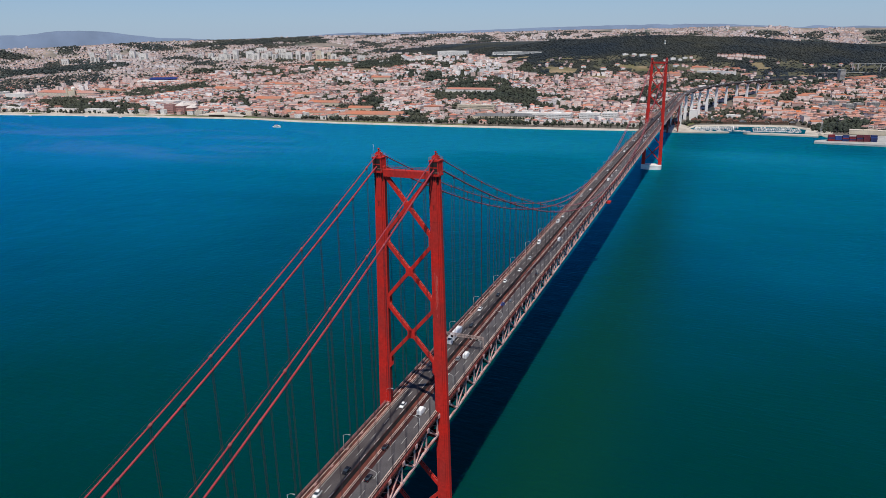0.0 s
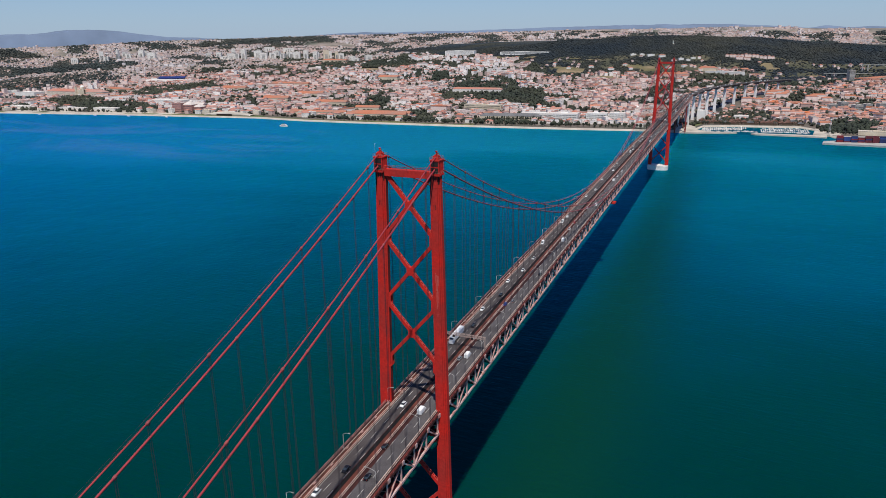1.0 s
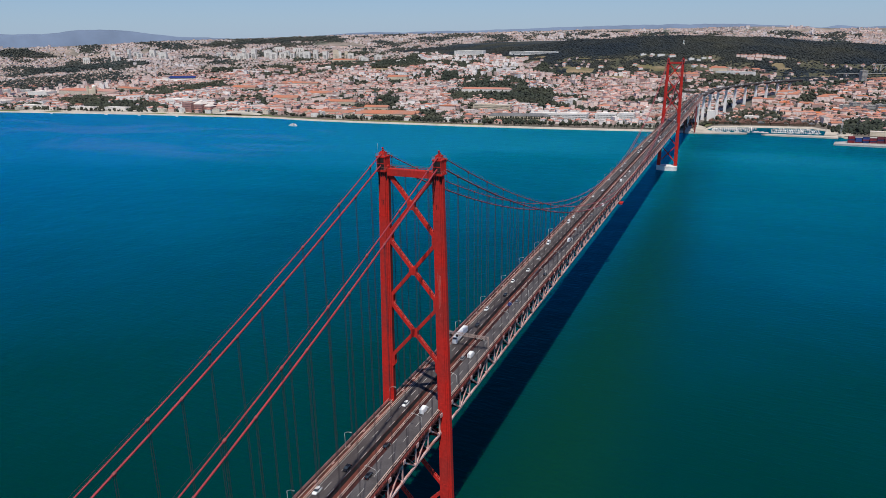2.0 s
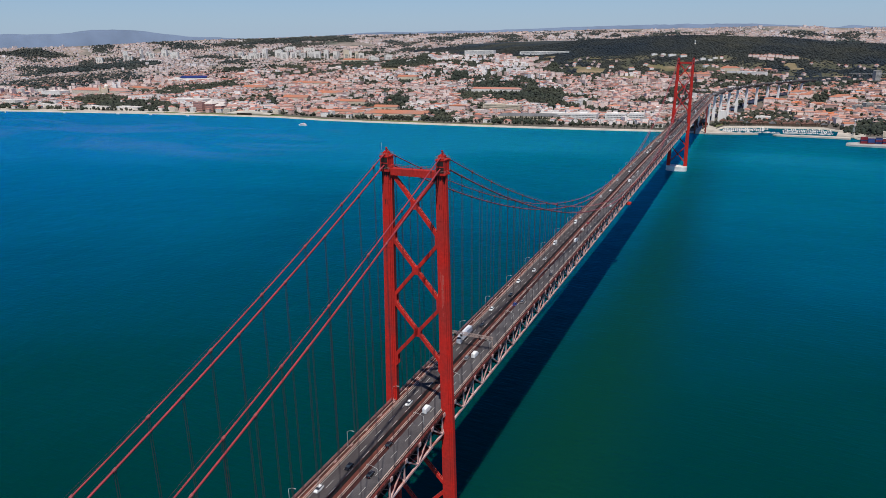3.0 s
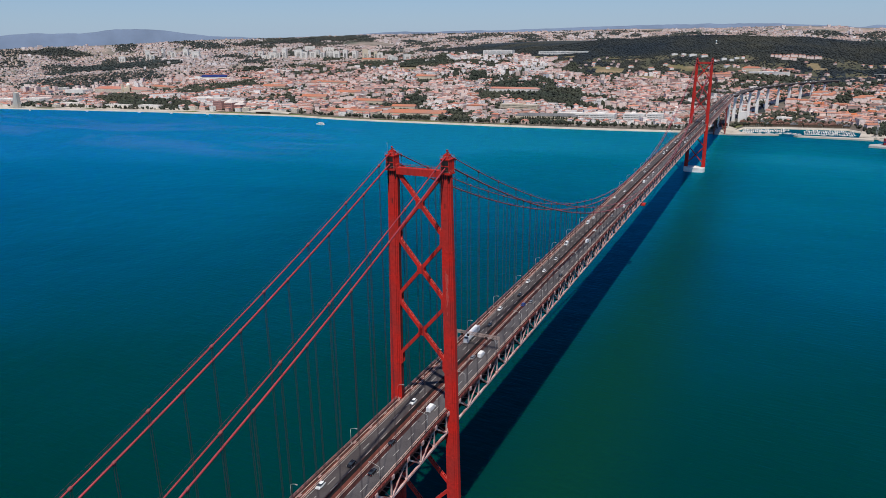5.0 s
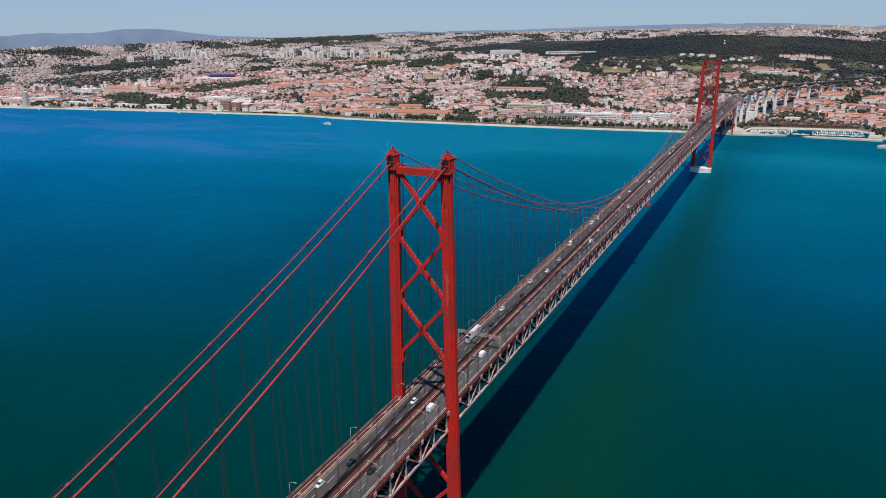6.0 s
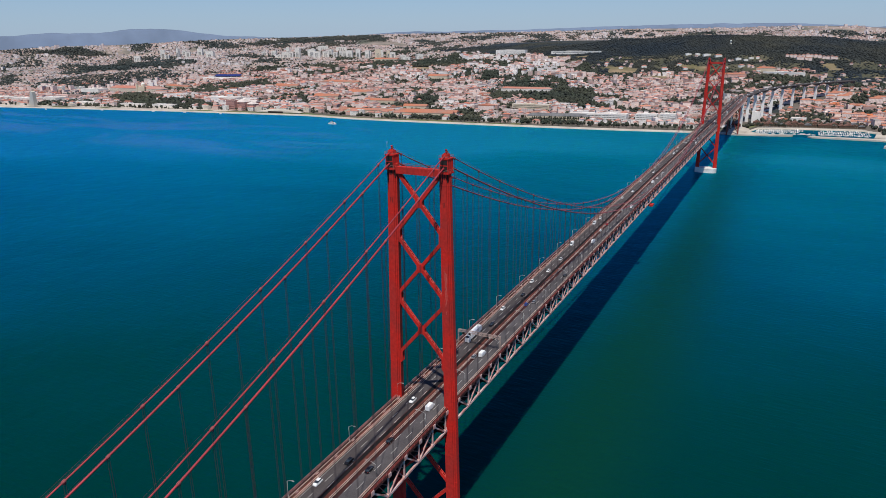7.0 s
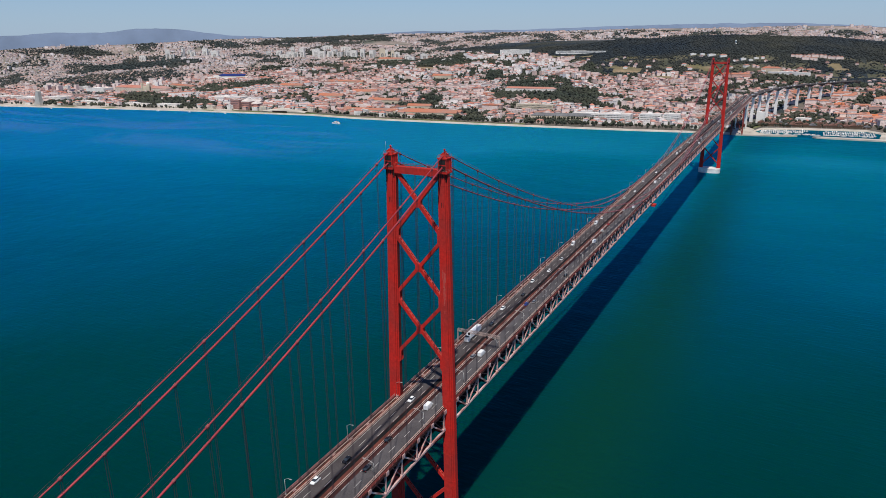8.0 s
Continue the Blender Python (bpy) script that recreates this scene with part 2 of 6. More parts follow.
def bar(bm, a, b, w, h=None, side=(0, 1, 0), slot=0):
    """A straight bar of w x h from a to b; w is measured along side."""
    a, b, h = Vector(a), Vector(b), h or w
    d = (b - a).normalized()
    s = Vector(side)
    s = (s - d * s.dot(d)).normalized()
    u = d.cross(s)
    v = [bm.verts.new(p + s * (i * w / 2) + u * (j * h / 2)) for p in (a, b) for i, j in ((-1, -1), (1, -1), (1, 1), (-1, 1))]
    for f in ((3, 2, 1, 0), (4, 5, 6, 7), (0, 1, 5, 4), (1, 2, 6, 5), (2, 3, 7, 6), (3, 0, 4, 7)):
        bm.faces.new([v[i] for i in f]).material_index = slot


def tube(bm, points, r, n=8, slot=0):
    """A round tube along points."""
    rings = []
    for i, p in enumerate(points):
        a, b = Vector(points[max(i - 1, 0)]), Vector(points[min(i + 1, len(points) - 1)])
        d = (b - a).normalized()
        s = d.cross((0, 0, 1)) if abs(d.z) < 0.95 else d.cross((0, 1, 0))
        s.normalize()
        u = s.cross(d)
        rings.append([bm.verts.new(Vector(p) + (s * math.cos(k * 2 * math.pi / n) + u * math.sin(k * 2 * math.pi / n)) * r) for k in range(n)])
    for p, q in zip(rings, rings[1:]):
        for k in range(n):
            f = bm.faces.new((p[k], p[(k + 1) % n], q[(k + 1) % n], q[k]))
            f.smooth, f.material_index = True, slot
    for ring in (rings[0][::-1], rings[-1]):
        bm.faces.new(ring).material_index = slot


def mesh(name, bm, *materials):
    me = bpy.data.meshes.new(name)
    bmesh.ops.recalc_face_normals(bm, faces=bm.faces)
    bm.to_mesh(me)
    bm.free()
    for m in materials:
        me.materials.append(m)
    return me


def part(name, bm, mat, parent, label=""):
    """Links a bmesh, or a mesh that already stands, as one mesh object under its parent."""
    me = bm if isinstance(bm, bpy.types.Mesh) else mesh(name, bm, mat)
    ob = new(name, me)
    ob.parent = parent
    return tagged(ob, label)


def thing(name, label, category, group="", kind="", at=(0, 0, 0), turn=0):
    ob = new(name)
    ob.empty_display_size = 0.5
    ob.matrix_basis = pose(*at, 0, 0, turn)
    return tagged(ob, label, category, group, kind)


def single(name, bm, mats, label, category="", kind="", group=""):
    ob = new(name, mesh(name, bm, *mats))
    return tagged(ob, label, category, group, kind)


# ---- the bridge's measures ----
SPAN, SIDE, PANEL = 1013.0, 483.0, 1013.0 / 88
NORTH_END = SPAN + SIDE
TRUSS_END = 1696.0     # the truss runs on over two short spans to the viaduct
HALF = 12.45           # half the deck's width
CABLE_X = 11.8         # the cables' distance from the bridge's axis


def road_z(y):
    """The roadway's height: a long hump over the main span, falling to both shores."""
    k = (y - SPAN / 2) / (SPAN / 2)
    if abs(k) <= 1:
        return 81.2 + 2.8 * (1 - k * k)
    over = (abs(k) - 1) * SPAN / 2
    return 81.2 - 0.0111 * over


def low_z(y):
    return road_z(y) - 10.2


def leg_x(z):
    return 11.3 + 0.0155 * (188 - z)


def cable_z(y, drop):
    """The height of a main cable; drop: how far it lies under the upper one at the towers."""
    if y < 0 or y > SPAN:
        s = -y if y < 0 else y - SPAN
        return 188.2 - drop - 0.416 * s + 3.6e-4 * s * s
    k = (y - SPAN / 2) / (SPAN / 2)
    low = 84.5 - drop
    return low + (188.2 - drop - low) * k * k


# ---- water ----
bm = bmesh.new()
v = [bm.verts.new(p) for p in ((-7000, -6000, 0), (7000, -6000, 0), (7000, 6000, 0), (-7000, 6000, 0))]
bm.faces.new(v)
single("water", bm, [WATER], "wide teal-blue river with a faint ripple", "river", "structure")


# ---- towers ----
INNER_RED = material("darker_red_paint", (0.15, 0.012, 0.010), 0.8, fine=0.9, coarse=0.1, vary=0.5, bump=0.1)


def shaft(bm, sx, z0, z1, grow=0.0):
    """A length of tower leg, a stepped cross in plan, that tapers and leans inwards as it rises."""
    steps = ((2.1 + grow, 0.85 + grow), (1.55 + grow, 0.85 + grow), (1.55 + grow, 1.25 + grow), (1.0 + grow, 1.25 + grow), (1.0 + grow, 1.65 + grow))
    plan = [(a, b) for a, b in steps] + [(-a, b) for a, b in steps[::-1]] + [(-a, -b) for a, b in steps] + [(a, -b) for a, b in steps[::-1]]
    rings = []
    for z in (z0, z1):
        fat = 0.00226 * (188 - z)
        rings.append([bm.verts.new((sx * leg_x(z) + a * (1 + fat), b + math.copysign(0.002 * (188 - z), b), z)) for a, b in plan])
    n = len(plan)
    for i in range(n):
        bm.faces.new((rings[0][i], rings[0][(i + 1) % n], rings[1][(i + 1) % n], rings[1][i]))
    bm.faces.new(rings[0][::-1]), bm.faces.new(rings[1])


def half_deep(z, deep=3.3):
    """How far the leg's front stands out at a height."""
    return deep / 2 + 0.002 * (188 - z)


JOINTS = (181.3, 154.7, 127.9, 100.9)        # where the braces meet the legs above the roadway


def tower(y0):
    worn = random.Random(2)
    t = thing("suspension_tower", "tall red steel bridge tower with crossed braces on a concrete pier", "bridge tower", "bridge towers", at=(0, y0, 0))
    for sx in (-1, 1):
        bm = bmesh.new()
        shaft(bm, sx, 8, 183)
        leg = part("leg", bm, RED, t)
        # a thin plate of darker red covers the leg's inner side
        bm = bmesh.new()
        bar(bm, *[(sx * (leg_x(z) - 2.13 - 0.00475 * (188 - z)), 0, z) for z in (66, 179)], 1.75, 0.06)
        part("inner_plate", bm, INNER_RED, leg, "darker red plate on the leg's inner side")
        for k in range(13):                          # splice plates ring the shaft
            bm = bmesh.new()
            z = 20 + k * 13.0
            shaft(bm, sx, z, z + 0.3, 0.04)
            part("splice_plate", bm, RED, leg)
        for k in range(14 if sx > 0 else 0):          # older coats of paint show where the top coat has worn
            z, high, px, w = worn.uniform(124, 141), worn.uniform(1.2, 4.5), worn.uniform(-0.75, 0.75), worn.uniform(0.25, 0.6)
            bm = bmesh.new()
            y = -half_deep(z - high / 2) - 0.03 - 0.002 * k
            block(bm, leg_x(z) + px - w / 2, leg_x(z) + px + w / 2, y, y + 0.2, z - high / 2, z + high / 2)
            part("worn_patch", bm, FADED_SUNLIT, leg, "faded pinkish red paint patch")
        bm = bmesh.new()
        for dx in (-0.4, 0.3):                       # slots into the hollow shaft
            block(bm, sx * leg_x(169) + dx - 0.1, sx * leg_x(169) + dx + 0.1, -half_deep(169) - 0.03, -1.2, 167.6, 169.6)
        part("access_slot", bm, DARK, leg, "narrow dark slot in the leg's front")
        for z in JOINTS[1:]:                         # the braces end in plates on the leg's inner side
            bm = bmesh.new()
            inner = sx * (leg_x(z) - 2.1 - 0.005 * (188 - z))
            for yy in (-0.86, 0.78):
                rim = [(0.5, 3.9), (-0.9, 2.1), (-0.9, -2.1), (0.5, -3.9)]
                lo = [bm.verts.new((inner + sx * a, yy, z + b)) for a, b in rim]
                hi = [bm.verts.new((inner + sx * a, yy + 0.08, z + b)) for a, b in rim]
                bm.faces.new(lo), bm.faces.new(hi[::-1])
                for q in range(4):
                    bm.faces.new((lo[q], lo[(q + 1) % 4], hi[(q + 1) % 4], hi[q]))
            part("joint_plate", bm, RED, leg)
        bm = bmesh.new()
        x = sx * CABLE_X
        block(bm, x - 2.05, x + 2.05, -2.4, 2.4, 180.7, 181.3)        # the head: a ledge, the saddle house and its roof
        block(bm, x - 1.75, x + 1.75, -2.1, 2.1, 181.3, 186.2)
        block(bm, x - 1.95, x + 1.95, -2.3, 2.3, 186.25, 186.6)
        house = part("saddle_housing", bm, RED, t)
        for dy in (-2.1, -0.7, 0.7, 2.1):
            bm = bmesh.new()
            block(bm, x + 1.74, x + 1.86, dy - 0.1, dy + 0.1, 181.3, 186.2)
            part("stiffener", bm, RED, house)
        bm = bmesh.new()
        block(bm, x - 1.1, x + 1.1, -1.2, 1.2, 186.7, 188.4)
        bmesh.ops.bevel(bm, geom=[e for e in bm.edges if e.verts[0].co.z + e.verts[1].co.z > 376.5], offset=0.4, segments=2, affect="EDGES")
        tube(bm, [(x, 0, 188.4), (x, 0, 189.4)], 0.28, 8)
        tube(bm, [(x, 0, 189.4), (x, 0, 189.8)], 0.42, 8)
        part("cap", bm, RED, house)
        bm = bmesh.new()
        tube(bm, [(x + 0.9, -0.9, 186.7), (x + 0.9, -0.9, 188.9)], 0.16, 6)
        block(bm, x + 0.6, x + 1.2, -1.1, -0.7, 188.9, 189.3)
        part("warning_lamp", bm, RED_DARK, house)
        for z0, z1, w in ((184.2, 185.9, 1.4), (181.6, 183.7, 1.5)):
            bm = bmesh.new()
            block(bm, x - w, x + w, -2.16, -1.9, z0, z1)
            part("cable_mouth", bm, DARK, house, "dark opening for the cable")
        bm = bmesh.new()
        # inner pair are small windows; outer strips paint shade below the ledge
        for px, w, z in ((-1.7, 0.22, 175.5), (-0.42, 0.2, 178.7), (0.35, 0.2, 178.7), (1.5, 0.15, 177.5)):
            block(bm, sx * leg_x(178) + px - w, sx * leg_x(178) + px + w, -half_deep(178) - 0.05 if abs(px) < 1 else -1.4, -0.9, z, 180.6)
        part("ledge_windows_and_shade", bm, DARK, house, "two small dark windows and painted strips of shade under the saddle ledge")
        for z, half, dy in ((186.6, 1.9, 2.25), (181.3, 2.0, 2.35)):
            bm = bmesh.new()
            for zz in (0.55, 1.1):
                for a, c in (((-1, -1), (1, -1)), ((1, -1), (1, 1)), ((1, 1), (-1, 1)), ((-1, 1), (-1, -1))):
                    bar(bm, (x + a[0] * half, a[1] * dy, z + zz), (x + c[0] * half, c[1] * dy, z + zz), 0.045, side=(0, 0, 1))
            for px in (-1, 0, 1):
                for py in (-1, 0, 1):
                    if px or py:
                        bar(bm, (x + px * half, py * dy, z - 0.1), (x + px * half, py * dy, z + 1.1), 0.045)
            part("platform_rail", bm, RAIL, house, "pale handrail round the tower's head")
    for z0, z1 in (*zip(JOINTS, JOINTS[1:]), (70.0, 43.0), (43.0, 14.0)):
        for sx in (-1, 1):
            a, b = Vector((-sx * (leg_x(z0) - 2.0), 0, z0 - 1.5)), Vector((sx * (leg_x(z1) - 2.0), 0, z1 + 1.5))
            bm = bmesh.new()
            d = (b - a).normalized()
            u = d.cross((0, 1, 0))
            for yy in (-0.66, 0.66):                 # two solid webs, joined above and below by battens
                bar(bm, a + Vector((0, yy, 0)), b + Vector((0, yy, 0)), 0.2, 1.35)
            brace = part("brace", bm, RED, t)
            bm = bmesh.new()
            for j in (-0.69, 0.69):
                for e in (-0.44, 0.44):
                    bar(bm, a + u * j + Vector((0, e, 0)), b + u * j + Vector((0, e, 0)), 0.22, 0.05, side=(0, 1, 0))
                for k in range(17):                  # battens leave a row of openings between the webs
                    p = a.lerp(b, (k + 0.5) / 17)
                    bar(bm, p + u * j - d * 0.3, p + u * j + d * 0.3, 0.68, 0.05, side=(0, 1, 0))
            # paler red puts the battens' sunlit look into their colour
            part("batten_plate", bm, FADED_SUNLIT, brace)
        bm = bmesh.new()
        z = (z0 + z1) / 2
        block(bm, -1.5, 1.5, -0.85, 0.85, z - 1.7, z + 1.7)
        bmesh.ops.bevel(bm, geom=[e for e in bm.edges if abs(e.verts[0].co.y - e.verts[1].co.y) > 0.5], offset=0.9, segments=1, affect="EDGES")
        part("gusset_plate", bm, RED, t)
    for z, h in ((180.6, 2.6), (70.0, 2.0)):
        reach = leg_x(z) - 1.9
        bm = bmesh.new()
        block(bm, -reach, reach, -1.5, 1.5, z - h / 2, z + h / 2)
        for k in range(9):
            block(bm, -8.0 + k * 2 - 0.1, -8.0 + k * 2 + 0.1, -1.6, 1.6, z - h / 2 + 0.1, z + h / 2 - 0.1)
        part("cross_beam", bm, RED, t)
    bm = bmesh.new()
    for yy in (-1.4, 1.4):
        for zz in (182.5, 183.0):
            bar(bm, (-9.4, yy, zz), (9.4, yy, zz), 0.07)
        for k in range(9):
            bar(bm, (-9.2 + k * 2.3, yy, 181.9), (-9.2 + k * 2.3, yy, 183.0), 0.07)
    part("handrail", bm, RED_DARK, t)
    bm = bmesh.new()
    tube(bm, [(-13.9, 0, 186.5), (-13.9, 0, 191.3)], 0.035, 6)
    part("mast", bm, GALVA, t)
    return t


def pier(y0):
    bm = bmesh.new()
    ring = [(17.5 * math.copysign(abs(math.cos(a)) ** 0.6, math.cos(a)), 10 * math.copysign(abs(math.sin(a)) ** 0.8, math.sin(a))) for a in [k * 2 * math.pi / 32 for k in range(32)]]
    lo = [bm.verts.new((x, y0 + y, -6)) for x, y in ring]
    hi = [bm.verts.new((x, y0 + y, 7.2)) for x, y in ring]
    cap = [bm.verts.new((x * 0.97, y0 + y * 0.95, 8.0)) for x, y in ring]
    for a, b in ((lo, hi), (hi, cap)):
        for k in range(32):
            bm.faces.new((a[k], a[(k + 1) % 32], b[(k + 1) % 32], b[k]))
    bm.faces.new(cap)
    single("tower_pier", bm, [CONCRETE], "pale concrete pier standing in the river under a red tower", "bridge pier", group="tower piers")


for y0 in (0.0, SPAN):
    tower(y0)
    pier(y0)


# ---- main cables and hangers ----
rope_bm = bmesh.new()
for dy in (-0.3, 0.3):
    for dx in (-0.12, 0.12):
        bar(rope_bm, (dx, dy, 0), (dx, dy, 1), 0.05, side=(1, 0, 0))
ROPES = mesh("hanger", rope_bm, ROPE)
band_bm = bmesh.new()
tube(band_bm, [(0, -0.5, 0), (0, 0.5, 0)], 0.37, 10)
block(band_bm, -0.1, 0.1, -0.4, 0.4, -0.75, 0.5)
BAND = mesh("cable_band", band_bm, material("pale_red_cable_band", (0.34, 0.085, 0.085), 0.6, fine=3.0, coarse=0.5))
for sx in (-1, 1):
    for drop, r, first in ((0.0, 0.2, 10.2), (4.1, 0.3, 21.7)):
        c = thing("main_cable", "thick red main suspension cable draped over both bridge towers" if drop else "slimmer red upper suspension cable draped over both bridge towers",
                  "suspension cable", "main cables")
        ys = [-SIDE + k * PANEL / 2 for k in range(int((SPAN + 2 * SIDE) / PANEL * 2) + 1)]
        bm = bmesh.new()
        tube(bm, [(sx * CABLE_X, y, cable_z(y, drop)) for y in ys], r, 10)
        part("cable", bm, CABLE, c)
        bm = bmesh.new()
        for dx in (-0.45, 0.45):
            tube(bm, [(sx * CABLE_X + dx, y, cable_z(y, drop) + 1.0) for y in ys], 0.012, 4)
        part("hand_rope", bm, CABLE, c)
        spots = [y for k in range(20) for y in (-first - k * 2 * PANEL, SPAN + first + k * 2 * PANEL)]
        spots += [first - 3.1 + k * 2 * PANEL for k in range(44) if first - 3.1 + k * 2 * PANEL < SPAN - 5]
        for y in spots:
            top, foot = cable_z(y, drop), road_z(y) - 1.0
            if top - foot < 3:
                continue
            o = part("hanger", ROPES, None, c)
            o.location, o.scale = (sx * CABLE_X, y, foot), (1, 1, top - foot)
            o = part("cable_band", BAND, None, c)
            o.matrix_basis = Matrix.Translation((sx * CABLE_X, y, top)) @ pose(0, 0, 0, math.degrees(math.atan((cable_z(y + 1, drop) - cable_z(y - 1, drop)) / 2)))


# ---- roadway ----
def strip(bm, x0, x1, y0, y1, dz, thick, step=PANEL, rise=road_z):
    """A long slab along the bridge that follows the roadway; dz: its top over the roadway."""
    n = max(1, round((y1 - y0) / step))
    rows = []
    for k in range(n + 1):
        y = y0 + (y1 - y0) * k / n
        z = rise(y) + dz
        rows.append([bm.verts.new(p) for p in ((x0, y, z - thick), (x1, y, z - thick), (x1, y, z), (x0, y, z))])
    for a, b in zip(rows, rows[1:]):
        for i in range(4):
            bm.faces.new((a[i], a[(i + 1) % 4], b[(i + 1) % 4], b[i]))
    bm.faces.new(rows[0]), bm.faces.new(rows[-1][::-1])


Y0, Y1 = -SIDE, TRUSS_END
road = thing("road", "six-lane bridge roadway of asphalt and steel grating with dashed lines", "road", kind="structure")
for x0, x1 in ((-8.8, -2.6), (3.6, 10.3)):
    bm = bmesh.new()
    strip(bm, x0, x1, Y0, Y1, 0, 0.3)
    part("asphalt_lanes", bm, ASPHALT if x0 < 0 else GREY_ASPHALT, road)
for x0, x1, mat in ((-10.9, -8.8, GRATING), (-2.6, -2.3, MAROON), (-2.3, -0.7, BLACK), (-0.7, 1.1, GRATING), (1.1, 3.6, MAROON)):
    bm = bmesh.new()
    strip(bm, x0, x1, Y0, Y1, -0.02, 0.25)
    part("grating_lane", bm, mat, road, "black open steel grating strip" if mat == BLACK else "rusty red-brown steel grating lane")
for sx in (-1, 1):
    bm = bmesh.new()
    strip(bm, min(sx * 11.2, sx * HALF), max(sx * 11.2, sx * HALF), Y0, Y1, 0.12, 0.3)
    part("walkway", bm, MAROON if sx < 0 else WALK, road)
    bm = bmesh.new()
    strip(bm, *((-11.2, -10.9) if sx < 0 else (10.3, 11.2)), Y0, Y1, -0.03, 0.25)
    part("gap_strip", bm, DARK, road, "dark strip in the gap beside the guard rail")
    bm = bmesh.new()
    x = -8.35 if sx < 0 else 9.95
    strip(bm, x - 0.07, x + 0.07, Y0, Y1, 0.008, 0.02)
    part("edge_line", bm, LINE, road)
    bm = bmesh.new()
    for x in ((-5.6, -2.75) if sx < 0 else (3.75, 6.9)):
        y = Y0 + abs(x)
        while y < Y1 - 10:
            strip(bm, x - 0.09, x + 0.09, y, y + 4.6, 0.008, 0.02, step=5)
            y += PANEL
    tagged(part("lane_dashes", bm, LINE, road), kind="stuff")
    bm = bmesh.new()
    strip(bm, sx * HALF - 0.06, sx * HALF + 0.06, Y0, Y1, -0.2, 1.0)
    part("fascia", bm, WALK, road, "dark rust-red steel fascia under the walkway's edge")
    bm = bmesh.new()
    y = Y0
    while y < Y1 - 3:                                # brackets carry the walkway past the truss
        z = road_z(y)
        bar(bm, (sx * 11.7, y, z - 1.6), (sx * (HALF + 0.05), y, z - 0.6), 0.16)
        y += 2.9
    tagged(part("walkway_brackets", bm, RED_DARK, road), kind="stuff")

for x, name in ((-11.05, "guard_rail"), (-9.1, "guard_rail"), (10.8, "guard_rail"), (1.75, "guard_rail"), (-HALF, "railing"), (HALF, "railing")):
    g = thing(name, ("single" if x == -11.05 else "double") + " beige steel guard rail on posts beside the lanes" if name == "guard_rail" else ("pale pinkish" if x < 0 else "red") + " steel railing along the bridge's outer walkway", "guard rail" if name == "guard_rail" else "railing",
              kind="structure")
    mat = BARRIER if name == "guard_rail" else RAIL if x < 0 else RED_DARK
    pairs = ((0, 0.62, 0.16, 0.24),) if x == -11.05 else ((-0.36, 0.62, 0.12, 0.24), (0.36, 0.62, 0.12, 0.24), (0, 0.8, 0.05, 0.08)) if name == "guard_rail" else ((0, 1.2, 0.14, 0.1), (0, 0.95, 0.05, 0.08), (0, 0.7, 0.05, 0.08), (0, 0.45, 0.05, 0.08), (0, 0.2, 0.05, 0.1))
    for dx, dz, w, h in pairs:
        bm = bmesh.new()
        strip(bm, x + dx - w / 2, x + dx + w / 2, Y0, Y1, dz, h)
        part("rail", bm, mat, g)
    bm = bmesh.new()
    y = Y0
    while y < Y1:
        z = road_z(y)
        block(bm, x - 0.06, x + 0.06, y - 0.05, y + 0.05, z - 0.1, z + (0.78 if name == "guard_rail" else 1.2))
        y += 2.9
    tagged(part("posts", bm, RAIL if name == "railing" else mat, g), kind="stuff")


# ---- stiffening truss ----
def truss_piece(name, a, b, w, h, mat=TRUSS):
    bm = bmesh.new()
    bar(bm, a, b, w, h, side=(1, 0, 0))
    return mesh(name, bm, mat)


NODES = [8.7 + k * PANEL for k in range(-42, 147)]
DEPTH = 8.9
VERT = truss_piece("vertical_post", (0, 0, 0), (0, 0, DEPTH), 0.58, 0.5)
DIAG_UP = truss_piece("diagonal", (0, 0, 0), (0, PANEL, DEPTH), 0.6, 0.6)
DIAG_DOWN = truss_piece("diagonal", (0, 0, DEPTH), (0, PANEL, 0), 0.6, 0.6)
bm = bmesh.new()
block(bm, -0.6, 1.1, -0.9, 0.9, -0.9, 0.85)
bmesh.ops.bevel(bm, geom=[e for e in bm.edges if abs(e.verts[0].co.x - e.verts[1].co.x) > 0.5], offset=0.15, segments=1, affect="EDGES")
GUSSET = mesh("gusset", bm, TRUSS)
bm = bmesh.new()
block(bm, -0.44, 0.46, -1.0, 1.0, -0.42, 0.9)
bmesh.ops.bevel(bm, geom=[e for e in bm.edges if abs(e.verts[0].co.x - e.verts[1].co.x) > 0.5 and e.verts[0].co.z > 0.5], offset=0.6, segments=1, affect="EDGES")
LOW_GUSSET = mesh("gusset", bm, TRUSS)
bm = bmesh.new()
block(bm, -11.0, 11.0, -0.25, 0.25, DEPTH - 1.0, DEPTH - 0.2)
block(bm, -11.0, 11.0, -0.25, 0.25, 0.0, 0.5)
for k in range(4):
    bar(bm, (-11 + k * 5.5, 0, 0.3 if k % 2 else DEPTH - 0.6), (-5.5 + k * 5.5, 0, DEPTH - 0.6 if k % 2 else 0.3), 0.35)
for sx in (-1, 1):                                   # sway frames inside the truss
    for x0, z0, x1, z1, w in ((11.2, DEPTH - 1.4, 6.0, 3.6, 0.3), (6.0, 3.6, 11.2, 0.7, 0.3), (6.0, DEPTH - 1.0, 6.0, 0.5, 0.26), (11.2, 4.6, 6.0, 3.6, 0.22)):
        bar(bm, (sx * x0, 0, z0), (sx * x1, 0, z1), w, slot=1)
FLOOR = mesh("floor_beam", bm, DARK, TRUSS)
